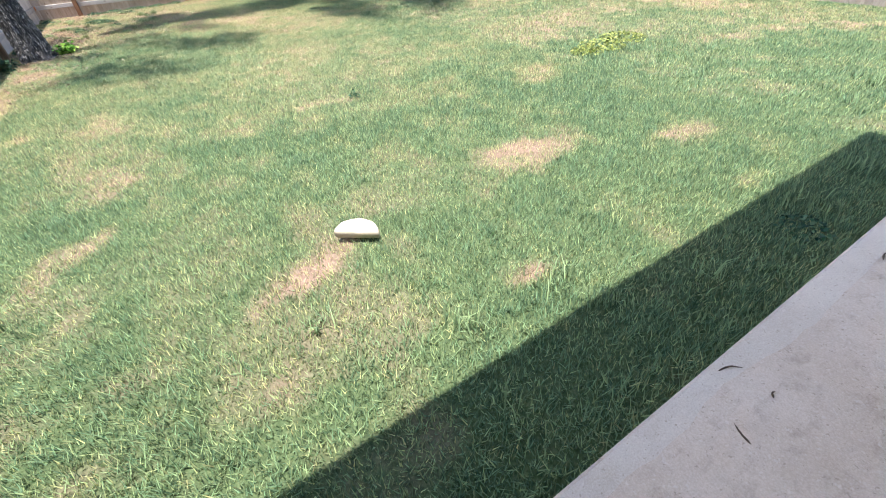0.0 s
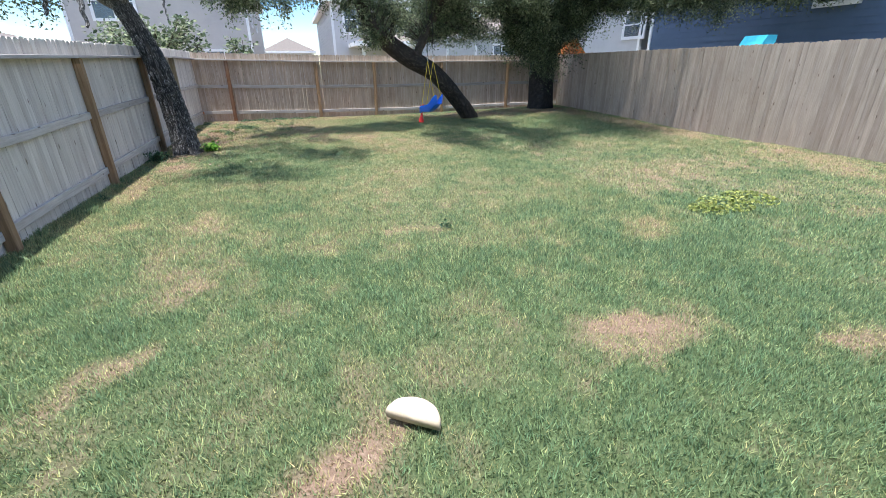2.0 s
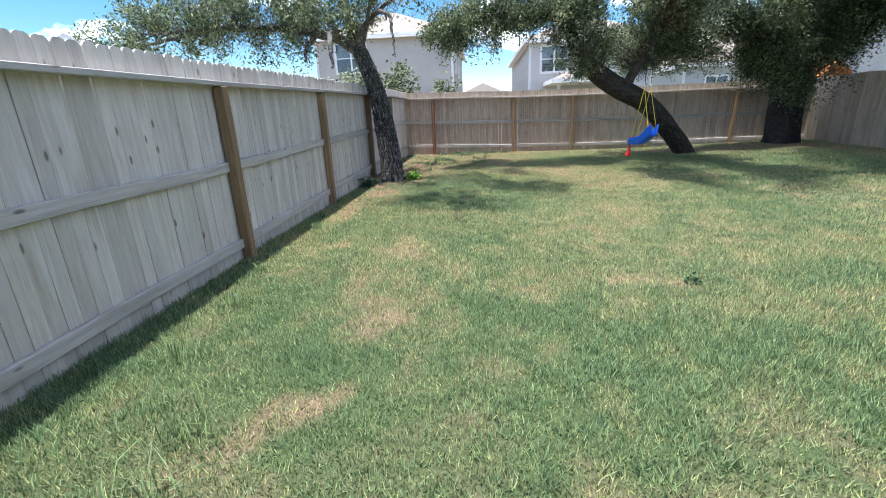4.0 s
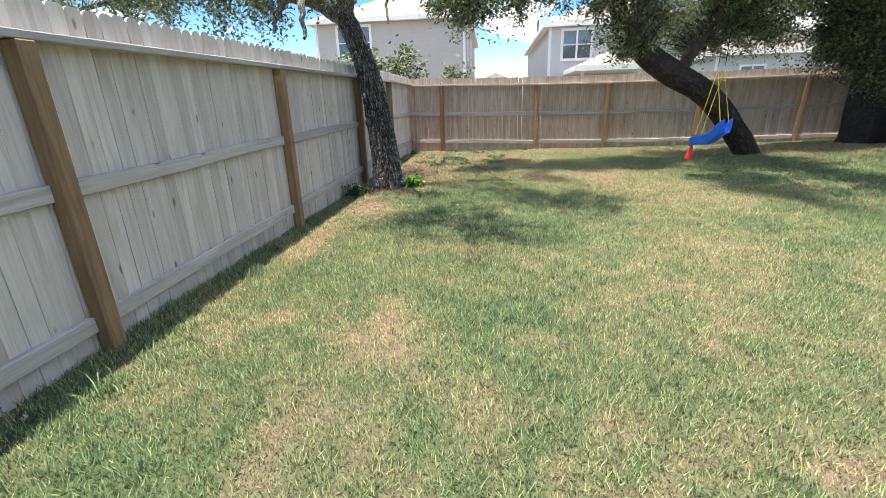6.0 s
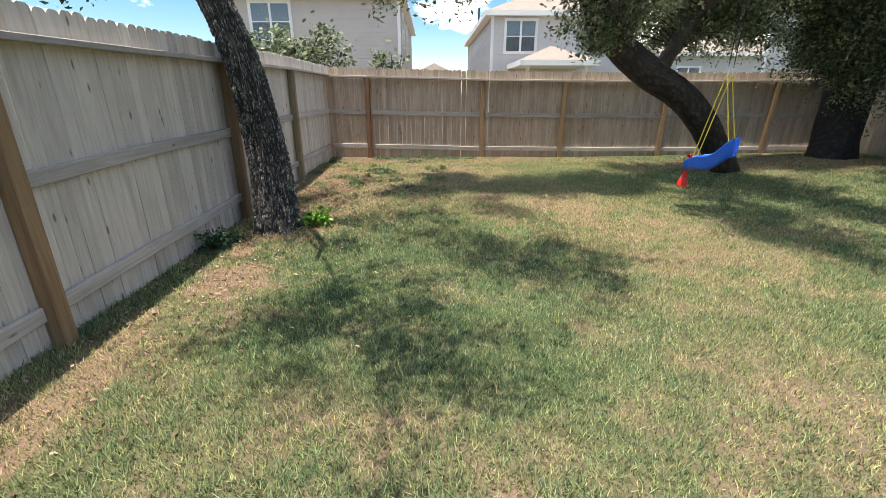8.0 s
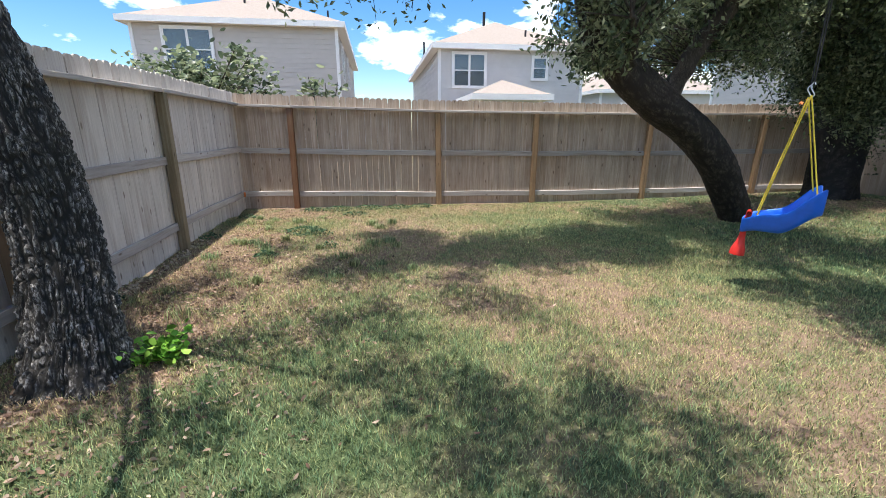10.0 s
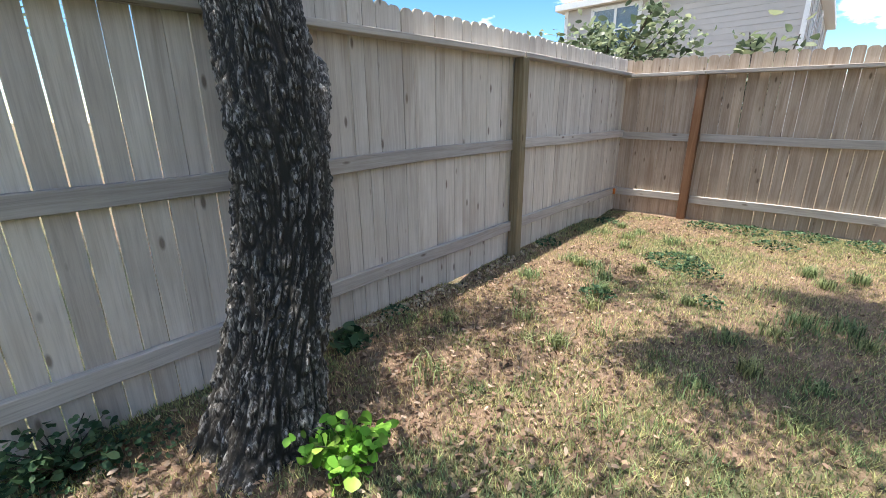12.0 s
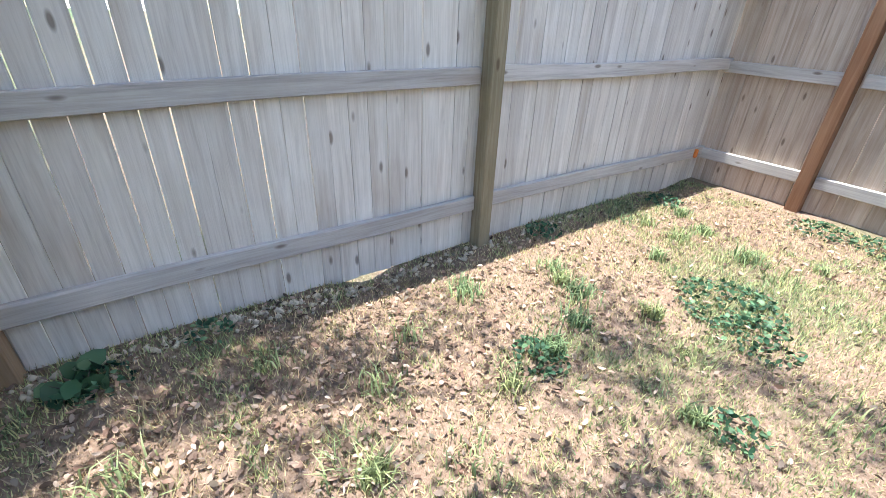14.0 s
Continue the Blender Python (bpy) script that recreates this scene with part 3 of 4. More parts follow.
def house(x0, x1, y0, y1, eave, mat, label, pitch=0.45, over=0.35, roof_mat=None, z0=0.0):
    root = thing("house", label, "house", pose((x0 + x1) / 2, (y0 + y1) / 2, z0))
    back = pose((x0 + x1) / 2, (y0 + y1) / 2, z0).inverted()
    top = eave - 0.17
    runs = (("wall", pose(x0, y0, 0), x1 - x0), ("wall", pose(x0, y1, 0, 0, 0, -90), y1 - y0), ("wall", pose(x1, y0, 0, 0, 0, 90), y1 - y0), ("wall", pose(x1, y1, 0, 0, 0, 180), x1 - x0))
    for name, at, run in runs:
        part(name, siding_bm(0.0, run, 0.0, top), mat, root, at=back @ at)
    for cx, cy in ((x0, y0), (x1, y0), (x0, y1), (x1, y1)):
        part("corner_board", box(cx - 0.06, cx + 0.06, cy - 0.06, cy + 0.06, 0, top), TRIM, root, at=back)
    roof, high = hip_roof(x0, x1, y0, y1, eave, pitch, over, roof_mat or SHINGLE, root)
    roof.matrix_basis = back
    return root, back, roof


def vent_pipe(roof, x, y, z, tall=0.35, r=0.045):
    v, f = tube_arrays([(x, y, z - 0.3), (x, y, z + tall)], [r, r], 10)
    link_mesh("vent_pipe", array_mesh("vent_pipe", v, f), BLACK_METAL, roof)


def build_houses():
    root, back, roof = house(-8.55, -0.95, 27.35, 39.8, 5.45, SIDING, "two-storey house with greige lap siding and tan hip roof", pitch=0.45)
    window_unit(root, -7.45, 3.62, 1.72, 1.5, back @ pose(0, 27.33, 0), 2)
    window_unit(root, -3.1, 0.95, 1.7, 1.35, back @ pose(0, 27.33, 0), 2)
    part("wall_vent", box(-7.0, -6.6, 27.24, 27.33, 3.2, 3.32, bevel=0.01), TRIM, root, at=back)
    vent_pipe(roof, -4.9, 29.6, 6.75)
    vent_pipe(roof, -1.6, 31.5, 6.4, 0.5)
    for a in (29.3, 33.2):
        window_unit(root, a - 27.35, 3.6, 0.9, 1.4, back @ pose(-0.93, 27.35, 0, 0, 0, 90), 1)
    root, back, roof = house(3.25, 9.68, 27.35, 40.0, 4.80, SIDING_PALE, "two-storey house with pale siding, two windows and hip roof", pitch=0.46)
    window_unit(root, 3.85, 3.15, 1.38, 1.32, back @ pose(0, 27.33, 0), 2)
    window_unit(root, 7.38, 3.50, 0.62, 0.88, back @ pose(0, 27.33, 0), 1)
    vent_pipe(roof, 5.9, 30.5, 6.55, 0.3, 0.07)
    vent_pipe(roof, 7.3, 28.3, 5.35, 0.3)
    vent_pipe(roof, 3.0, 31.0, 4.95, 0.6)
    hip, _ = hip_roof(4.3, 6.9, 24.6, 27.3, 2.62, 0.42, 0.3, SHINGLE, root)
    hip.matrix_basis = back
    for x in (4.4, 6.8):
        part("porch_post", box(x - 0.07, x + 0.07, 24.65, 24.79, 0, 2.45), TRIM, root, at=back)
    root, back, roof = house(14.2, 22.5, 34.0, 44.0, 3.7, SIDING_WHITE, "white two-storey house behind the large oak", pitch=0.5)
    window_unit(root, 15.6, 1.6, 1.4, 1.3, back @ pose(0, 33.98, 0), 2)
    root, back, roof = house(14.6, 23.0, 17.2, 25.2, 5.3, SIDING_WHITE, "white two-storey house beyond the side fence", pitch=0.5)
    window_unit(root, 0.0, 2.5, 1.2, 0.95, back @ pose(14.58, 18.2, 0, 0, 0, -90), 1)
    root, back, roof = house(14.6, 23.0, 8.2, 16.6, 5.3, SIDING_BLUE, "slate blue two-storey house beyond the side fence", pitch=0.5)
    window_unit(root, 0.0, 2.9, 1.0, 1.2, back @ pose(14.58, 10.6, 0, 0, 0, -90), 1)
    root, back, roof = house(14.6, 23.0, -2.0, 7.2, 4.0, SIDING_WHITE, "white house with low roof beyond the side fence", pitch=0.4)
    root, back, roof = house(-1.5, 3.2, 52.0, 60.0, 3.0, SIDING_PALE, "small distant house with a grey roof", pitch=0.5, roof_mat=SHINGLE_GREY)
    # gabled house beyond the side fence
    root = thing("house", "tan single-storey house with brown gable roof", "house", pose(-11.65, 15.1, 0, 0, 0, 14))
    part("wall", prism([(-2.4, 0), (2.4, 0), (2.4, 2.62), (0, 3.78), (-2.4, 2.62)], 0.05, 8.0), BRICK_TAN, root)
    for s in (1, -1):
        part("roof_slope", prism([(0, 3.78), (0, 3.92), (s * 2.75, 2.5), (s * 2.75, 2.36)], -0.3, 8.3), SHINGLE_GREY, root)
        part("rake_board", prism([(0, 3.74), (0, 3.94), (s * 2.78, 2.52), (s * 2.78, 2.32)], -0.36, -0.305), TRIM, root)
    root, back, roof = house(-24.0, -12.5, 27.5, 37.0, 2.7, BRICK_TAN, "tan single-storey house with low brown hip roof", pitch=0.32, roof_mat=SHINGLE_GREY)
    # playhouse with an orange roof in the next yard
    root = thing("playhouse", "wooden playhouse with an orange roof behind the fence", "playhouse", pose(11.0, 16.9, 0))
    part("cabin", box(-0.45, 0.45, -0.45, 0.45, 0, 1.7), SIDING_WHITE, root)
    part("roof", prism([(-0.62, 1.67), (0.62, 1.67), (0.0, 2.34)], -0.6, 0.6), ORANGE, root)
    root = thing("slide", "teal plastic play slide behind the side fence", "slide", pose(11.6, 9.9, 0))
    part("chute", prism([(-0.9, 0.3), (-0.9, 0.5), (0.2, 2.1), (0.5, 2.1), (0.5, 1.95)], -0.3, 0.3), TEAL, root)
    part("platform", box(0.2, 1.0, -0.4, 0.4, 0.0, 1.9), SIDING_WHITE, root)


build_houses()


# ---- leaves and trees ----
def leaf_arrays(centres, size, rng, slim=0.45, flat=0.0, oval=False):
    """Folded four-cornered leaves at centres, each turned its own way."""
    n = len(centres)
    a = rng.normal(size=(n, 3))
    a[:, 2] *= 1 - flat
    a[:, 2] -= 0.25
    a /= np.linalg.norm(a, axis=1)[:, None]
    b = rng.normal(size=(n, 3))
    b[:, 2] *= 1 - flat
    b -= a * np.sum(a * b, axis=1)[:, None]
    b /= np.linalg.norm(b, axis=1)[:, None]
    c = np.cross(a, b)
    s = size * rng.uniform(0.65, 1.3, (n, 1))
    tip, root = centres + a * s * 0.5, centres - a * s * 0.5
    fold = c * s * 0.08
    left, right = centres + b * s * slim * 0.5 + fold, centres - b * s * slim * 0.5 + fold
    if oval:
        ring = []
        for q, h in ((-0.5, 0.0), (-0.28, 0.40), (0.08, 0.5), (0.36, 0.26), (0.5, 0.0), (0.36, -0.26), (0.08, -0.5), (-0.28, -0.40)):
            ring.append(centres + a * s * q + b * s * slim * h + c * s * (0.16 * abs(h) - 0.25 * q * q))
        v = np.stack(ring, 1).reshape(-1, 3)
        i = np.arange(n)[:, None] * 8
        f = np.concatenate([i + np.array([t]) for t in ((0, 1, 7), (1, 2, 6), (1, 6, 7), (2, 3, 5), (2, 5, 6), (3, 4, 5))])
        return v, f
    v = np.stack([root, left, tip, right], 1).reshape(-1, 3)
    i = np.arange(n)[:, None] * 4
    f = np.concatenate([i + np.array([[0, 1, 2]]), i + np.array([[0, 2, 3]])])
    return v, f


def trunk_mesh(points, radii, sides, rows, ridges, depth, seed, flare=0.0):
    """A trunk with furrowed bark; the ridge attribute is 1 on the ridges."""
    pts = spline(points, rows)
    rad = np.interp(np.linspace(0, 1, rows), np.linspace(0, 1, len(radii)), radii)
    tan = np.gradient(pts, axis=0)
    tan /= np.linalg.norm(tan, axis=1)[:, None]
    u = np.cross(tan, np.array([0.1, 0.99, 0.03]))
    u /= np.linalg.norm(u, axis=1)[:, None]
    w = np.cross(tan, u)
    ang = np.linspace(0, 2 * np.pi, sides, endpoint=False)
    along = np.concatenate([[0], np.cumsum(np.linalg.norm(np.diff(pts, axis=0), axis=1))])
    A, L = np.meshgrid(ang, along)
    cyc = A / (2 * np.pi)
    turn = A * ridges / (2 * np.pi) + 0.8 * np.sin(L * 4.0 + 2 * np.sin(A))
    n1 = lattice_noise(turn * 1.5, L * 9.0, 1.0, seed)
    n2 = lattice_noise(turn * 2.1 + 31, L * 15.0, 1.0, seed + 1)
    fine = lattice_noise(turn * 5.0, L * 45.0, 1.0, seed + 2)
    plates = np.minimum(np.abs(2 * n1 - 1), np.abs(2 * n2 - 1) + 0.1)
    ridge = step(plates, 0.05, 0.6) * (0.25 + 0.75 * fine) * (0.7 + 0.3 * lattice_noise(turn * 0.6, L * 3.0, 1.0, seed + 3))
    lump = 0.06 * np.sin(2 * A + L * 2.3) + 0.04 * np.sin(3 * A - L * 4)
    r = rad[:, None] * (1 + lump) + depth * (ridge - 0.5)
    r = r + flare * np.exp(-L / 0.13) * (0.6 + 0.4 * np.cos(5 * A + 0.6))
    v = pts[:, None] + r[..., None] * (np.cos(ang)[None, :, None] * u[:, None] + np.sin(ang)[None, :, None] * w[:, None])
    i = np.arange(rows - 1)[:, None] * sides
    j = np.arange(sides)[None]
    k = (j + 1) % sides
    f = np.stack([i + j, i + k, i + sides + k, i + sides + j], -1).reshape(-1, 4)
    return array_mesh("trunk", v.reshape(-1, 3), f, ridge.ravel(), "ridge", smooth=True)


def crown_arrays(limbs, blobs, rng, leaf, spread, per):
    """Clusters of leaves in the blobs, each carried by a twig that comes from the nearest limb."""
    path = np.concatenate([spline(p, 24)[4:] for p, _ in limbs])
    twigs, cent, tone = [], [], []
    for cx, cy, cz, rx, ry, rz, n in blobs:
        p = rng.normal(size=(n, 3))
        p /= np.linalg.norm(p, axis=1)[:, None]
        p *= rng.uniform(0.15, 1.0, (n, 1)) ** 0.45
        p = p * np.array([rx, ry, rz]) + np.array([cx, cy, cz])
        p += rng.normal(scale=0.12, size=p.shape)
        for q in p:
            d = np.linalg.norm((path - q) * np.array([1, 1, 0.8]), axis=1)
            s = path[np.argmin(d + rng.uniform(0, 0.35, len(d)))]
            mid = (s + q) / 2 + rng.normal(scale=0.10, size=3) + np.array([0, 0, 0.10])
            line = spline([s, mid, q], 7)
            twigs.append(tube_arrays(line, np.linspace(0.012, 0.003, 7) * (0.5 + 0.3 * min(1.2, d.min())), 4, 0.2, 1))
            k = int(per * rng.uniform(0.4, 1.6))
            t = rng.uniform(0.45, 1.08, k)
            idx = np.clip((t * 6).astype(int), 0, 6)
            c = line[idx] + rng.normal(scale=spread, size=(k, 3)) * np.array([1, 1, 0.75])
            cent.append(c)
            tone.append(np.full(k, rng.uniform(0.0, 0.8)) + rng.uniform(0, 0.25, k))
    cent, tone = np.concatenate(cent), np.concatenate(tone)
    v, f = leaf_arrays(cent, leaf, rng)
    return (v, f, np.repeat(tone, 4)), join_arrays(twigs)


def tree(name, label, base, trunk, limbs, blobs, leafmat, barkmat, leaf, spread, per, seed):
    rng = np.random.RandomState(seed)
    root = thing(name, label, "tree", pose(*base))
    off = np.array(base)
    link_mesh("trunk", trunk, barkmat, root, at=pose(*(-off)))
    for p, r in limbs:
        line = spline(p, 26)
        line[1:-1] += rng.normal(scale=0.012, size=(24, 3))
        v, f = tube_arrays(line, np.interp(np.linspace(0, 1, 26), np.linspace(0, 1, len(r)), r), 9, 0.10, seed)
        me = array_mesh("limb", v, f, np.full(len(v), 0.6) * rng.uniform(0.4, 1.2, len(v)), "ridge", smooth=True)
        link_mesh("limb", me, barkmat, root, at=pose(*(-off)))
    (v, f, t), (tv, tf) = crown_arrays(limbs, blobs, rng, leaf, spread, per)
    crown = link_mesh("crown", array_mesh("crown", v, f, t), leafmat, root, at=pose(*(-off)))
    crown["kind"] = "stuff"
    link_mesh("branchwork", array_mesh("branchwork", tv, tf, np.full(len(tv), 0.5), "ridge"), barkmat, root, at=pose(*(-off)))["kind"] = "stuff"
    return root


T1 = [(-1.20, 10.36, -0.08), (-1.24, 10.45, 0.25), (-1.30, 10.57, 0.65), (-1.35, 10.64, 1.05), (-1.40, 10.66, 1.4), (-1.48, 10.67, 1.75), (-1.62, 10.68, 2.15), (-1.78, 10.70, 2.55)]
tree("oak_tree", "leaning live oak with dark furrowed bark beside the fence", (-1.22, 10.4, 0), trunk_mesh(T1, [0.222, 0.209, 0.204, 0.204, 0.194, 0.175, 0.157, 0.14], 400, 800, 40, 0.034, 21, 0.12),
     [([(-1.76, 10.70, 2.45), (-2.3, 10.6, 2.75), (-3.4, 10.4, 2.9), (-4.8, 10.3, 2.85), (-6.2, 10.2, 2.6)], [0.10, 0.085, 0.06, 0.045, 0.02]),
      ([(-1.76, 10.70, 2.45), (-1.5, 10.5, 2.9), (-0.8, 10.2, 3.3), (0.3, 9.6, 3.8), (1.3, 8.9, 4.3)], [0.11, 0.055, 0.024, 0.012, 0.006]),
      ([(-1.76, 10.70, 2.45), (-2.0, 10.8, 3.3), (-2.2, 11.0, 4.3), (-2.4, 11.1, 5.2)], [0.12, 0.1, 0.07, 0.03]),
      ([(-2.2, 10.62, 2.75), (-2.4, 10.3, 2.72), (-2.55, 10.15, 2.5), (-2.62, 10.1, 2.25)], [0.06, 0.05, 0.04, 0.02]), ([(-2.1, 10.6, 2.7), (-2.0, 9.9, 2.75), (-1.9, 9.45, 2.45), (-1.86, 9.3, 2.05)], [0.06, 0.05, 0.045, 0.02]), ([(-1.3, 10.4, 3.05), (-0.95, 9.7, 2.85), (-0.83, 9.35, 2.5), (-0.8, 9.25, 2.15)], [0.04, 0.03, 0.02, 0.01]),
      ([(-1.5, 10.5, 2.9), (-1.0, 9.4, 3.7), (-0.6, 8.2, 4.2), (-0.3, 7.4, 4.4)], [0.032, 0.017, 0.010, 0.005]),
      ([(-3.4, 10.4, 2.9), (-3.9, 9.6, 2.8), (-4.6, 8.9, 2.6)], [0.05, 0.035, 0.015]),
      ([(-1.0, 10.28, 3.2), (-0.2, 10.6, 4.2), (0.6, 11.1, 4.65), (0.7, 12.0, 4.8), (0.1, 13.0, 4.9)], [0.022, 0.015, 0.010, 0.008, 0.005]),
      ([(-2.0, 10.8, 3.3), (-1.6, 11.3, 4.4), (-1.2, 12.0, 4.9), (-1.0, 12.8, 5.0)], [0.032, 0.018, 0.010, 0.005])],
     [(-5.4, 10.2, 2.7, 1.4, 1.2, 0.85, 66), (-3.6, 10.2, 3.3, 1.4, 1.2, 0.8, 95), (-3.2, 10.4, 2.45, 0.6, 0.6, 0.35, 22), (-2.1, 10.5, 3.2, 1.0, 1.2, 0.6, 110), (-0.7, 10.2, 3.4, 1.1, 1.0, 0.6, 22), (0.9, 9.0, 4.5, 1.3, 1.1, 0.4, 62), (0.2, 10.0, 4.6, 1.2, 0.8, 0.4, 9), (0.9, 10.9, 4.7, 0.6, 0.9, 0.3, 16), (-1.2, 12.2, 5.0, 0.8, 1.3, 0.3, 9), (-0.1, 11.0, 3.9, 0.7, 0.6, 0.45, 10), (0.2, 12.9, 4.2, 0.8, 0.5, 0.5, 60), (-3.0, 10.9, 4.9, 2.0, 1.5, 0.9, 95), (-4.2, 9.2, 3.0, 0.9, 0.8, 0.7, 45), (0.1, 13.0, 5.0, 1.0, 1.0, 0.4, 10), (-0.4, 7.9, 4.4, 1.4, 1.1, 0.45, 50)],
     LEAF_OAK, BARK, 0.062, 0.09, 90, 31)
stub, stub_f = tube_arrays(spline([(-1.37, 10.70, 1.05), (-1.41, 10.82, 1.20), (-1.46, 10.90, 1.36), (-1.52, 10.98, 1.52)], 30), np.interp(np.linspace(0, 1, 30), [0, 0.4, 0.75, 0.92, 1], [0.10, 0.085, 0.062, 0.04, 0.008]), 20, 0.2, 4)
oak = [o for o in scene.objects if o.name == "oak_tree"][0]
link_mesh("branch_stub", array_mesh("branch_stub", stub, stub_f, np.random.RandomState(2).uniform(0.1, 0.9, len(stub)), "ridge", smooth=True), BARK, oak, "broken grey branch stub", at=pose(1.22, -10.4, 0))

T2 = [(5.785, 13.583, -0.06), (5.595, 13.424, 0.183), (5.266, 13.276, 0.554), (4.895, 13.149, 0.935), (4.439, 13.085, 1.328), (3.835, 12.947, 1.656), (3.22, 12.767, 2.006), (2.754, 12.523, 2.409), (2.478, 12.364, 2.939)]
tree("oak_tree", "strongly leaning live oak that carries the swing", (5.4, 13.3, 0), trunk_mesh(T2, [0.25, 0.22, 0.21, 0.215, 0.235, 0.235, 0.20, 0.17, 0.13], 130, 260, 22, 0.014, 23, 0.05),
     [([(2.5, 12.38, 2.89), (2.1, 12.1, 3.1), (1.4, 12.2, 3.2), (0.5, 12.0, 3.15), (-0.3, 11.9, 2.9)], [0.11, 0.09, 0.06, 0.04, 0.015]),
      ([(2.5, 12.38, 2.89), (2.6, 12.2, 3.5), (2.9, 12.2, 4.3), (3.0, 12.0, 5.1)], [0.11, 0.09, 0.06, 0.02]),
      ([(3.909, 12.958, 1.614), (4.153, 12.894, 2.144), (4.492, 12.576, 2.886), (4.3, 11.6, 3.25), (3.85, 10.98, 3.48), (3.6, 9.9, 3.45)], [0.12, 0.105, 0.085, 0.06, 0.045, 0.02]),
      ([(4.471, 12.597, 2.833), (4.9, 11.8, 3.4), (5.4, 10.9, 4.2), (5.6, 9.8, 4.5)], [0.07, 0.055, 0.04, 0.02]),
      ([(3.326, 12.788, 1.964), (2.95, 12.1, 2.2), (2.7, 11.8, 2.35)], [0.05, 0.035, 0.012])],
     [(0.4, 12.2, 2.95, 1.1, 0.6, 0.65, 100), (-0.1, 11.9, 2.75, 0.6, 0.5, 0.3, 30), (1.8, 12.2, 3.3, 1.2, 0.8, 0.7, 125), (3.3, 12.2, 3.3, 1.2, 0.9, 0.8, 165), (4.8, 13.0, 2.8, 0.8, 0.6, 0.8, 105), (2.8, 12.5, 4.6, 2.2, 0.9, 0.8, 130), (4.5, 8.4, 4.7, 1.3, 0.9, 0.4, 55), (4.7, 11.0, 4.5, 1.1, 1.2, 0.4, 60), (5.2, 12.2, 3.6, 1.2, 1.2, 0.9, 130), (2.5, 12.5, 2.3, 0.42, 0.35, 0.5, 26), (3.0, 13.2, 2.5, 0.6, 0.4, 0.6, 26), (4.5, 14.0, 2.6, 1.3, 0.5, 0.75, 110), (6.4, 14.4, 2.7, 1.2, 0.6, 0.9, 110), (3.9, 10.0, 3.7, 1.0, 0.9, 0.5, 60), (5.5, 9.9, 4.6, 1.5, 1.4, 0.6, 110)],
     LEAF_OAK, BARK_BROWN, 0.068, 0.095, 100, 37)

sawn, sawn_f = tube_arrays([(2.966, 12.629, 2.197), (2.934, 12.417, 2.25), (2.913, 12.29, 2.292), (2.913, 12.289, 2.292)], [0.085, 0.075, 0.068, 0.001], 16, 0.05, 6)
leaning = [o for o in scene.objects if o.name == "oak_tree.001"][0]
link_mesh("sawn_stub", array_mesh("sawn_stub", sawn, sawn_f, np.full(len(sawn), 0.5), "ridge"), STUB, leaning, "pale sawn branch stub", at=pose(-5.4, -13.3, 0))

T3 = [(8.75, 14.75, -0.06), (8.76, 14.75, 0.4), (8.74, 14.74, 1.0), (8.65, 14.72, 1.7), (8.5, 14.7, 2.4), (8.4, 14.6, 3.1)]
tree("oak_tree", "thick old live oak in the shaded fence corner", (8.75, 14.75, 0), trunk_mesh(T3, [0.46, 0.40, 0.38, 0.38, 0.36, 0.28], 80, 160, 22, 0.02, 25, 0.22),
     [([(8.42, 14.62, 3.0), (8.0, 14.4, 3.9), (7.3, 14.2, 4.8), (6.6, 14.0, 5.4)], [0.2, 0.15, 0.1, 0.03]),
      ([(8.5, 14.7, 2.5), (9.4, 14.2, 3.2), (10.8, 13.3, 3.4), (12.2, 12.0, 3.4), (13.2, 10.6, 3.3)], [0.2, 0.14, 0.1, 0.07, 0.03]),
      ([(8.42, 14.62, 3.0), (8.6, 13.8, 4.2), (8.2, 12.0, 4.9), (7.6, 10.4, 5.0)], [0.2, 0.14, 0.08, 0.03]),
      ([(8.5, 14.7, 2.3), (7.9, 14.2, 2.5), (7.2, 13.7, 2.6)], [0.1, 0.06, 0.02])],
     [(8.2, 14.2, 2.5, 1.2, 0.8, 1.0, 230), (8.55, 14.2, 1.55, 0.5, 0.3, 0.7, 90), (9.2, 14.2, 2.2, 0.6, 0.5, 0.8, 110), (7.1, 14.0, 3.6, 1.4, 1.1, 1.2, 240), (8.4, 13.4, 4.9, 2.5, 2.0, 1.0, 240), (10.6, 12.7, 3.2, 1.7, 1.0, 0.6, 240), (12.3, 11.8, 3.2, 1.6, 1.4, 0.7, 210), (13.4, 10.0, 3.35, 1.2, 1.4, 0.7, 140), (10.6, 12.4, 4.5, 1.6, 1.2, 0.8, 170), (12.2, 10.8, 4.6, 1.6, 1.4, 0.8, 170), (9.8, 13.4, 4.0, 0.9, 0.8, 0.8, 110), (9.6, 14.3, 3.2, 1.0, 0.7, 1.0, 170), (9.3, 13.3, 4.2, 1.1, 0.8, 0.8, 130), (7.6, 14.6, 2.1, 0.6, 0.5, 0.7, 80), (7.6, 10.8, 5.0, 1.6, 1.5, 0.5, 110), (7.2, 8.9, 5.0, 1.5, 1.0, 0.4, 60), (9.0, 10.6, 4.9, 1.0, 2.2, 0.5, 150)],
     LEAF_DARK, BARK_SHADED, 0.072, 0.13, 100, 41)


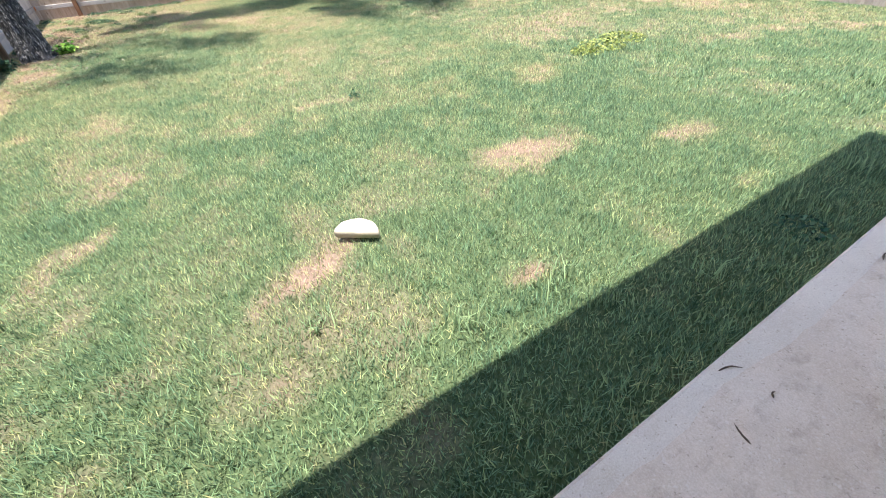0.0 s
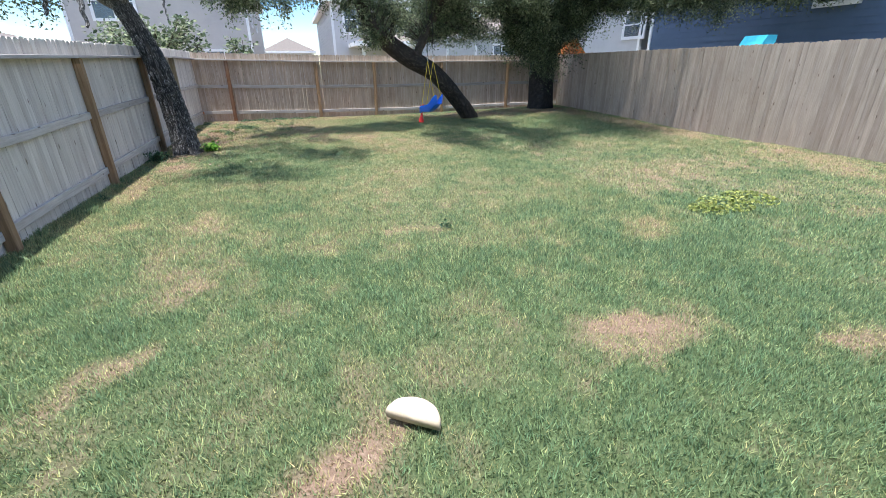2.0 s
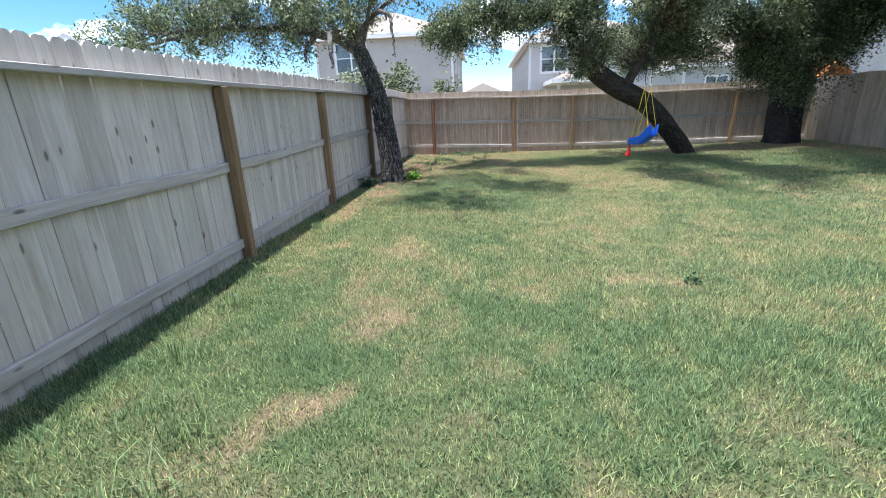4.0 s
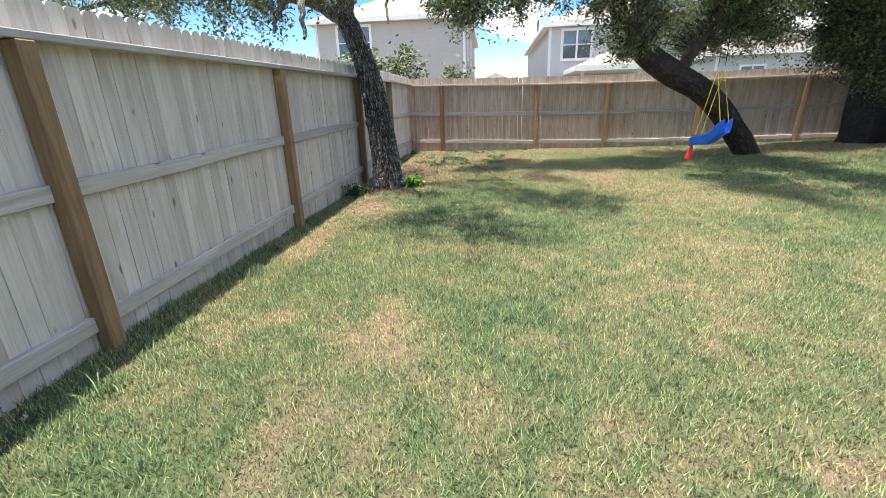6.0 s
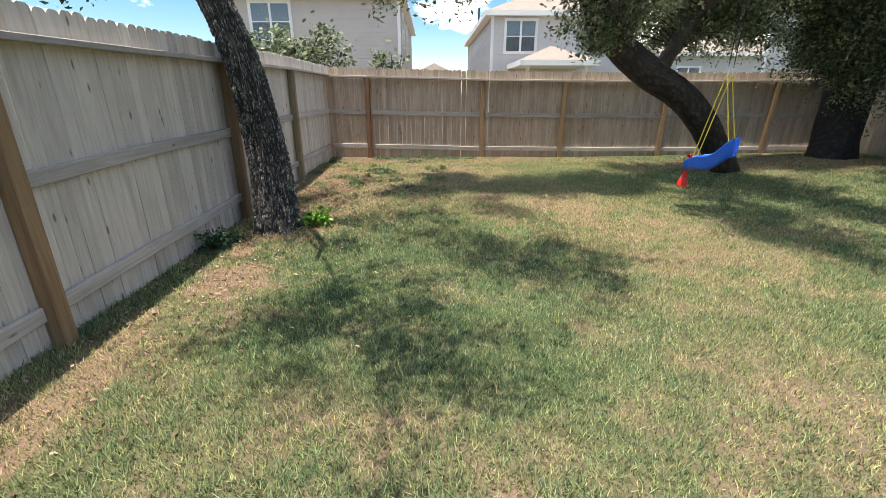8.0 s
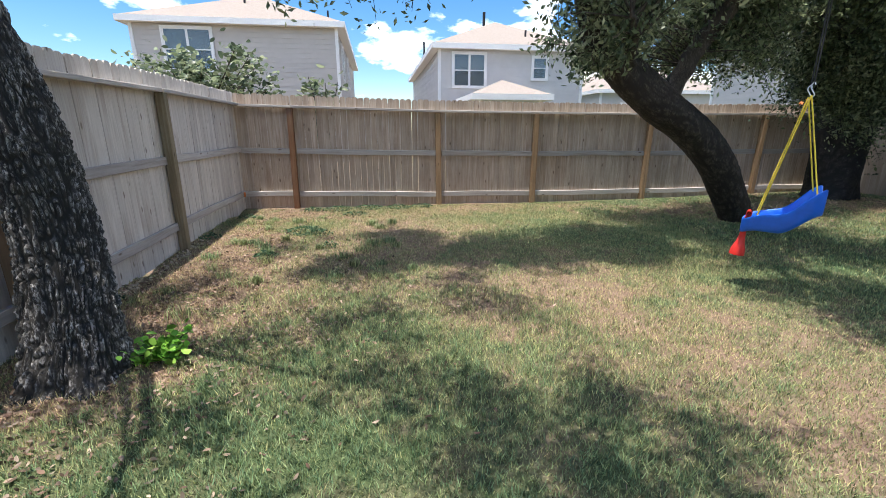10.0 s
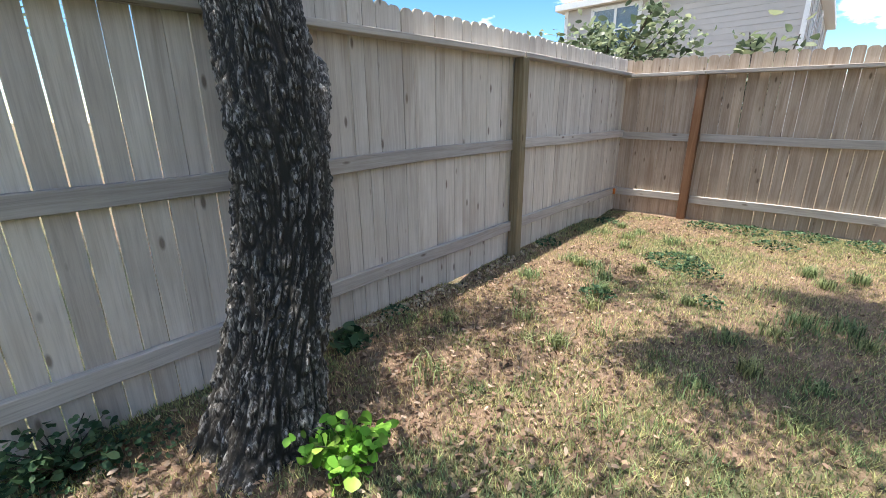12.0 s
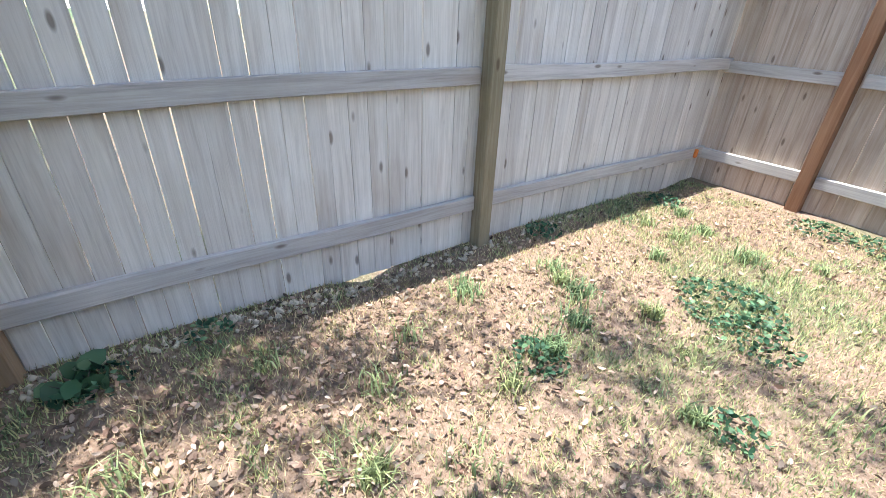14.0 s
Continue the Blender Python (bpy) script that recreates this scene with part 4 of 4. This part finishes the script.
def shrub(name, label, x, y, z, stems, leafmat, leaf, spread, per, seed, slim=0.5):
    """A loose shrub: stems given by their tips, with leaves along the upper part."""
    rng = np.random.RandomState(seed)
    root = thing(name, label, "plant", pose(x, y, z))
    tubes, cents, tones = [], [], []
    for tx, ty, tz in stems:
        line = spline([(0, 0, 0), (tx * 0.4, ty * 0.4, tz * 0.6), (tx, ty, tz)], 10)
        tubes.append(tube_arrays(line, np.linspace(0.010, 0.003, 10) * (0.4 + tz), 5))
        i = rng.randint(3, 10, per)
        cents.append(line[i] + rng.normal(scale=spread, size=(per, 3)))
        tones.append(rng.uniform(0, 1, per))
    v, f = leaf_arrays(np.concatenate(cents), leaf, rng, slim, 0.55, True)
    link_mesh("foliage", array_mesh("foliage", v, f, np.repeat(np.concatenate(tones), 8)), leafmat, root)
    tv, tf = join_arrays(tubes)
    link_mesh("stem", array_mesh("stem", tv, tf, np.full(len(tv), 0.5), "ridge"), BARK_BROWN, root)
    return root


def tips(n, r, h, seed, lo=0.5):
    rng = random.Random(seed)
    return [(r * rng.uniform(-1, 1), r * rng.uniform(-1, 1), h * rng.uniform(lo, 1)) for _ in range(n)]


shrub("shrub", "leafy green shrub behind the fence beside the house", -3.5, 18.6, 0, tips(30, 1.5, 3.0, 2, 0.7), LEAF_OAK, 0.15, 0.15, 170, 51)
shrub("shrub", "small broad-leaved sapling behind the fence", -0.6, 18.0, 0, tips(7, 0.45, 2.5, 3, 0.8), LEAF_OAK, 0.18, 0.12, 50, 52)
shrub("shrub", "bright green leafy seedling clump at the oak's foot", -0.83, 10.50, 0, tips(24, 0.15, 0.165, 4, 0.4), LEAF_FRESH, 0.048, 0.025, 14, 53, 0.8)

shrub("shrub", "low dark green weedy bush against the fence foot", -1.56, 9.78, 0, tips(26, 0.17, 0.17, 6, 0.4), LEAF_WEED, 0.036, 0.025, 16, 55, 0.7)
shrub("shrub", "broad-leaved dark green weed beside a fence post", -1.47, 11.02, 0, tips(7, 0.13, 0.10, 7, 0.5), LEAF_WEED, 0.085, 0.02, 5, 56, 0.75)


# ---- swing ----
def build_swing():
    root = thing("swing", "blue plastic toddler swing with red bar on yellow ropes", "swing", pose(3.73, 10.98, 0.60, 0, 0, -44))
    n, m = 22, 15
    ax = np.linspace(-1, 1, n)
    v = []
    for a in ax:
        half = 0.13 + 0.045 * a - 0.05 * max(0, abs(a) - 0.75) / 0.25
        lift = 0.02 + 0.17 * step(np.array(a), 0.0, 1.0) - 0.03 * step(np.array(-a), 0.6, 1.0)
        wall = 0.165 + 0.05 * a
        for b in np.linspace(-1, 1, m):
            t = abs(b)
            yy = half * math.sin(min(1.0, t * 1.25) * math.pi / 2) * (1 if b > 0 else -1) + (0.02 * (t - 0.8) / 0.2 * (1 if b > 0 else -1) if t > 0.8 else 0)
            zz = float(lift) + wall * max(0.0, (t - 0.45) / 0.55) ** 1.6
            v.append((0.25 * a, yy * 1.1, zz - 0.09))
    f = [[i * m + j, i * m + j + 1, (i + 1) * m + j + 1, (i + 1) * m + j] for i in range(n - 1) for j in range(m - 1)]
    seat = link_mesh("seat", array_mesh("seat", np.array(v), np.array(f), smooth=True), BLUE_PLASTIC, root, "moulded blue plastic seat")
    thick = seat.modifiers.new("thickness", "SOLIDIFY")
    thick.thickness, thick.offset = 0.016, 0.0
    bev = seat.modifiers.new("smooth", "SUBSURF")
    bev.levels = bev.render_levels = 1
    v1, f1 = tube_arrays(spline([(-0.20, 0, 0.07), (-0.215, 0, -0.02), (-0.225, 0, -0.16), (-0.24, 0, -0.31)], 10), [0.022] * 6 + [0.027, 0.038, 0.055, 0.06], 12)
    v2, f2 = tube_arrays([(-0.205, -0.06, 0.06), (-0.205, 0.06, 0.06)], [0.018, 0.018], 12)
    bv, bf = join_arrays([(v1, f1), (v2, f2)])
    link_mesh("front_bar", array_mesh("front_bar", bv, bf, smooth=True), RED_PLASTIC, root, "red plastic T-shaped front bar")
    for s in (-1, 1):
        top = (0.03, 0.13 * s, 0.98)
        for fx, fy, fz in ((-0.15, 0.115 * s, 0.06), (0.19, 0.17 * s, 0.25)):
            rv, rf = tube_arrays(spline([(fx, fy, fz), ((fx + top[0]) / 2, (fy + top[1]) / 2, (fz + top[2]) / 2), top], 14), [0.0055] * 14, 8, 0.12, 3)
            link_mesh("rope", array_mesh("rope", rv, rf), YELLOW_ROPE, root)
        hv, hf = tube_arrays(spline([(0.03, 0.13 * s, 0.96), (0.045, 0.13 * s, 0.98), (0.03, 0.13 * s, 1.01), (0.015, 0.13 * s, 1.04), (0.03, 0.13 * s, 1.07), (0.04, 0.13 * s, 1.05)], 24), [0.0045] * 24, 8)
        link_mesh("hook", array_mesh("hook", hv, hf, smooth=True), STEEL, root)
        cv, cf = tube_arrays(spline([(0.03, 0.13 * s, 1.05), (0.03, 0.12 * s, 1.9), (0.03, 0.10 * s, 2.84)], 12), [0.005] * 12, 6)
        link_mesh("cord", array_mesh("cord", cv, cf), DARK_ROPE, root)


build_swing()


# ---- half-round stone ----
def build_stone():
    b = bmesh.new()
    line = [(0.13 * math.cos(t), 0.095 * math.sin(t)) for t in np.linspace(-0.12, math.pi + 0.12, 26)]
    rings = []
    for k, (z, s) in enumerate(((0.0, 0.94), (0.012, 1.0), (0.038, 1.0), (0.05, 0.96), (0.056, 0.82))):
        rings.append([b.verts.new((x * s, 0.04 + (y - 0.04) * s, z + 0.004 * math.sin(9 * x + 5 * k))) for x, y in line])
    n = len(line)
    for lo, hi in zip(rings[:-1], rings[1:]):
        for i in range(n):
            b.faces.new((lo[i], lo[(i + 1) % n], hi[(i + 1) % n], hi[i]))
    b.faces.new(rings[-1])
    b.faces.new(rings[0][::-1])
    for v in b.verts:
        v.co += 0.004 * noise.noise_vector(v.co * 22)
    root = thing("stone", "cream half-round flat stone lying on dry grass", "stone", pose(1.15, 2.60, 0.030, 10, 0, -38))
    part("stone_body", b, STONE, root, smooth=True)


build_stone()


# ---- weeds, litter and grass ----
def rosette(x, y, r, n, seed, name="weed", mat=None, label="low dark green broad-leaved weed in the turf", leaf=0.028):
    n = int(n * 2.5)
    rng = np.random.RandomState(seed)
    a = rng.uniform(0, 2 * np.pi, n)
    d = r * np.sqrt(rng.uniform(0, 1, n))
    c = np.stack([d * np.cos(a), d * np.sin(a), 0.015 + 0.07 * rng.uniform(0, 1, n) * (1.1 - d / r)], -1)
    v, f = leaf_arrays(c, leaf, rng, 0.6, 0.6, True)
    me = array_mesh(name, v, f, np.repeat(rng.uniform(0, 1, n), 8))
    tagged(link_mesh(name, me, mat or LEAF_WEED, at=pose(x, y, float(height(x, y)))), label, "weed", "lawn weeds", kind="stuff")


def tuft(x, y, r, tall, n, seed, dry=0.15, name="grass_tuft", label="taller bright green grass tuft in the lawn"):
    rng = np.random.RandomState(seed)
    v, f, t = blades(rng.normal(scale=r * 0.4, size=n), rng.normal(scale=r * 0.4, size=n), tall * rng.uniform(0.5, 1.1, n), 0.007, 0.8, rng, True)
    me = array_mesh(name, v, f, np.full(len(v), dry) + rng.uniform(0, 0.15, len(v)))
    tagged(link_mesh(name, me, GRASS, at=pose(x, y, float(height(x, y)))), label, "grass", "grass tufts", kind="stuff")


def blades(x, y, h, w, lean, rng, bent=False):
    """Blades as single triangles, or bent ones of three."""
    n = len(x)
    a = rng.uniform(0, 2 * np.pi, n)
    l = h * lean * rng.uniform(0.1, 1.0, n)
    b = a + rng.uniform(1.0, 2.1, n)
    cx, cy = np.cos(b) * w * 0.5, np.sin(b) * w * 0.5
    z0 = np.zeros(n)
    p0 = np.stack([x - cx, y - cy, z0], -1)
    p1 = np.stack([x + cx, y + cy, z0], -1)
    tip = np.stack([x + np.cos(a) * l, y + np.sin(a) * l, h], -1)
    if not bent:
        v = np.stack([p0, p1, tip], 1).reshape(-1, 3)
        return v, np.arange(3 * n).reshape(-1, 3), np.repeat(np.arange(n), 3)
    mx, my = x + np.cos(a) * l * 0.35, y + np.sin(a) * l * 0.35
    m0 = np.stack([mx - cx * 0.8, my - cy * 0.8, h * 0.65], -1)
    m1 = np.stack([mx + cx * 0.8, my + cy * 0.8, h * 0.65], -1)
    tip = np.stack([x + np.cos(a) * l * 1.3, y + np.sin(a) * l * 1.3, h * 0.85], -1)
    v = np.stack([p0, p1, m0, m1, tip], 1).reshape(-1, 3)
    i = np.arange(n)[:, None] * 5
    f = np.concatenate([i + np.array([[0, 1, 3]]), i + np.array([[0, 3, 2]]), i + np.array([[2, 3, 4]])])
    return v, f, np.repeat(np.arange(n), 5)


pick = random.Random(91)
for k in range(34):
    tuft(pick.uniform(-1.5, 0.9), pick.uniform(11.0, 14.6), pick.uniform(0.05, 0.13), pick.uniform(0.05, 0.10), pick.randint(50, 130), 900 + k, pick.uniform(0.05, 0.4))


def build_grass():
    rng = np.random.RandomState(7)
    vs, ds = [], []
    for x0, x1, y0, y1, per, w in ((-1.75, 4.6, 0.9, 15.4, 10500, 0.0060), (4.6, 9.8, -1.0, 15.4, 3600, 0.009), (-1.75, 4.6, -3, 0.9, 300, 0.006)):
        n = int((x1 - x0) * (y1 - y0) * per)
        x, y = rng.uniform(x0, x1, n), rng.uniform(y0, y1, n)
        d = dryness(x, y)
        keep = rng.rand(n) < np.clip(1.25 - 0.6 * d, 0.5, 1.0)
        slab = (x > -1.25) & (x < 4.5) & (y < 0.97 + 0.035 * (x - 1.5))
        keep &= ~slab & (x < right_x(y) - 0.02)
        keep &= ((x - 1.16) / 0.12) ** 2 + ((y - 2.70) / 0.09) ** 2 > 1
        x, y, d = x[keep], y[keep], d[keep]
        n = len(x)
        lush = lattice_noise(x, y, 0.8, 31)
        edge = 1 + 0.9 * np.exp(-np.abs(x - LEFT_X) / 0.12) * (1 - step(y, 9.0, 10.5)) + 0.5 * np.exp(-np.abs(y - 1.0) / 0.2) * (x < 4.6)
        clump = 0.55 * lattice_noise(x, y, 11.0, 32) + 0.45 * lattice_noise(x, y, 27.0, 33)
        h = (0.016 + 0.016 * lush + 0.020 * rng.rand(n)) * edge * (1 - 0.35 * np.clip(d, 0, 1)) * (0.45 + 1.1 * clump)
        v, f, idx = blades(x, y, h, w, 1.1, rng)
        v[:, 2] += np.repeat(height(x, y), 3) - 0.003
        tone = np.clip(0.8 * d + 0.17 * rng.normal(size=n) + 0.55 * (0.5 - clump) * (0.4 + 0.6 * lattice_noise(x, y, 1.6, 34)), 0, 1)
        vs.append(v)
        ds.append(np.repeat(tone, 3))
    v = np.concatenate(vs)
    me = array_mesh("lawn_grass", v, np.arange(len(v)).reshape(-1, 3), np.concatenate(ds))
    tagged(link_mesh("lawn_grass", me, GRASS), "short patchy lawn grass, green with straw-coloured blades", "grass", kind="stuff")


def build_litter():
    rng = np.random.RandomState(9)
    cs = []
    for cx, cy, sx, sy, n in ((-1.1, 12.0, 0.45, 1.3, 3000), (-0.7, 10.8, 0.6, 0.8, 1500), (0.4, 11.8, 1.0, 1.3, 700), (6.5, 14.2, 1.8, 0.7, 1800), (8.5, 13.8, 1.2, 1.0, 1200), (3.0, 14.8, 2.0, 0.35, 900), (-1.2, 8.9, 0.35, 0.8, 700), (-0.8, 14.9, 0.8, 0.4, 900)):
        cs.append(np.stack([rng.normal(cx, sx, n), rng.normal(cy, sy, n)], -1))
    c = np.concatenate(cs)
    c = c[(c[:, 0] > -1.72) & (c[:, 0] < 9.5) & (c[:, 1] < 15.4)]
    z = height(c[:, 0], c[:, 1]) + 0.012 + 0.012 * rng.rand(len(c))
    v, f = leaf_arrays(np.column_stack([c, z]), 0.031, rng, 0.45, 0.86, True)
    me = array_mesh("leaf_litter", v, f, np.repeat(rng.rand(len(c)), 8))
    tagged(link_mesh("leaf_litter", me, LITTER), "curled brown dead oak leaves scattered on the ground", "leaves", kind="stuff")


build_grass()
build_litter()


# low weeds and tufts
for k, (x, y, r, n) in enumerate([(-0.74, 12.58, 0.13, 60), (-0.50, 13.65, 0.26, 150), (-0.30, 13.5, 0.18, 70), (-1.50, 11.06, 0.12, 26), (-1.58, 13.45, 0.12, 45), (-1.5, 14.7, 0.14, 50), (-1.6, 11.45, 0.10, 24),
                                  (-1.58, 9.70, 0.16, 80), (-1.5, 10.0, 0.15, 60), (-0.2, 15.2, 0.25, 120), (0.3, 15.25, 0.25, 120), (0.8, 15.2, 0.22, 100), (1.2, 15.25, 0.2, 70), (-0.6, 15.15, 0.2, 70), (0.1, 14.7, 0.18, 50),
                                  (2.10, 4.99, 0.06, 24), (3.14, 1.25, 0.13, 60), (-0.1, 12.9, 0.10, 30), (-1.6, 7.3, 0.1, 30)]):
    rosette(x, y, r, n, 200 + k)
for k, (x, y, r) in enumerate([(5.34, 4.64, 0.3), (5.8, 4.7, 0.3), (5.0, 4.55, 0.2)]):
    rosette(x, y, r, 120, 230 + k, mat=LEAF_YELLOW, label="low yellow-green spreading weed in the turf", leaf=0.04)
for k, (x, y, r, tall, n) in enumerate([(-0.71, 3.27, 0.16, 0.20, 46), (-0.62, 2.96, 0.18, 0.20, 46), (-0.95, 3.5, 0.14, 0.14, 30), (-1.2, 3.9, 0.14, 0.15, 34), (1.29, 1.72, 0.10, 0.13, 24), (1.75, 1.66, 0.14, 0.12, 36), (0.72, 2.08, 0.10, 0.10, 22), (1.9, 1.45, 0.14, 0.11, 30),
                                        (6.0, 1.97, 0.25, 0.12, 70), (-0.98, 11.1, 0.16, 0.12, 60), (-1.14, 12.17, 0.10, 0.09, 30), (-0.5, 12.1, 0.14, 0.08, 40), (-0.9, 13.0, 0.14, 0.08, 40), (-0.2, 11.3, 0.16, 0.08, 50), (-0.4, 14.2, 0.2, 0.09, 60), (0.2, 13.3, 0.2, 0.08, 60), (-1.1, 14.2, 0.15, 0.08, 40), (-0.7, 11.7, 0.12, 0.09, 30), (-1.24, 4.64, 0.15, 0.13, 40), (-1.45, 6.7, 0.12, 0.12, 36),
                                        (2.4, 1.3, 0.14, 0.12, 34), (3.4, 1.35, 0.2, 0.12, 60), (4.1, 1.4, 0.2, 0.13, 60), (1.2, 1.25, 0.14, 0.10, 30), (-1.4, 5.3, 0.12, 0.11, 30), (4.9, 0.9, 0.2, 0.12, 50)]):
    tuft(x, y, r, tall, n, 300 + k, 0.12 if y < 9 else 0.3)


def build_gravel():
    rng = np.random.RandomState(12)
    vs, fs, base = [], [], 0
    oct_v = np.array([(1, 0, 0), (-1, 0, 0), (0, 1, 0), (0, -1, 0), (0, 0, 1), (0, 0, -1)], float)
    oct_f = np.array([(0, 2, 4), (2, 1, 4), (1, 3, 4), (3, 0, 4), (2, 0, 5), (1, 2, 5), (3, 1, 5), (0, 3, 5)])
    for k in range(420):
        y = rng.normal(11.9, 0.9) if k < 300 else rng.uniform(5.0, 15.0)
        x = -1.68 + abs(rng.normal(0, 0.06))
        s = rng.uniform(0.006, 0.020) * rng.uniform(0.7, 1.3, 3)
        vs.append(oct_v * s * rng.uniform(0.75, 1.25, (6, 1)) + np.array([x, y, float(height(x, y)) + 0.006]))
        fs.append(oct_f + base)
        base += 6
    me = array_mesh("gravel", np.concatenate(vs), np.concatenate(fs), smooth=False)
    tagged(link_mesh("gravel", me, STONE), "small pale pebbles along the fence foot", "gravel", kind="stuff")


build_gravel()


# dry twigs and clippings on the slab
for k, (x, y, turn, ln) in enumerate([(p[0], p[1], p[2], 0.5 * p[3]) for p in [(1.92, 0.93, -25, 0.09), (1.72, 0.77, 70, 0.07), (1.94, 0.79, 20, 0.03), (2.16, 0.47, 120, 0.02), (4.16, 0.71, 40, 0.06), (4.05, 0.55, 0, 0.04), (3.06, 0.90, 10, 0.08), (2.6, 0.6, 60, 0.02), (1.5, 0.6, 140, 0.025)]]):
    v, f = tube_arrays(spline([(-ln, 0, 0.004), (0, 0.008, 0.009), (ln, 0, 0.004)], 9), [0.0015, 0.003, 0.0035, 0.0035, 0.003, 0.003, 0.002, 0.0015, 0.001], 6, 0.2, k)
    tagged(link_mesh("twig", array_mesh("twig", v, f), TWIG, at=pose(x, y, 0.089, 0, 0, turn)), "small dry brown twig lying on concrete", "twig", "twigs on the slab")
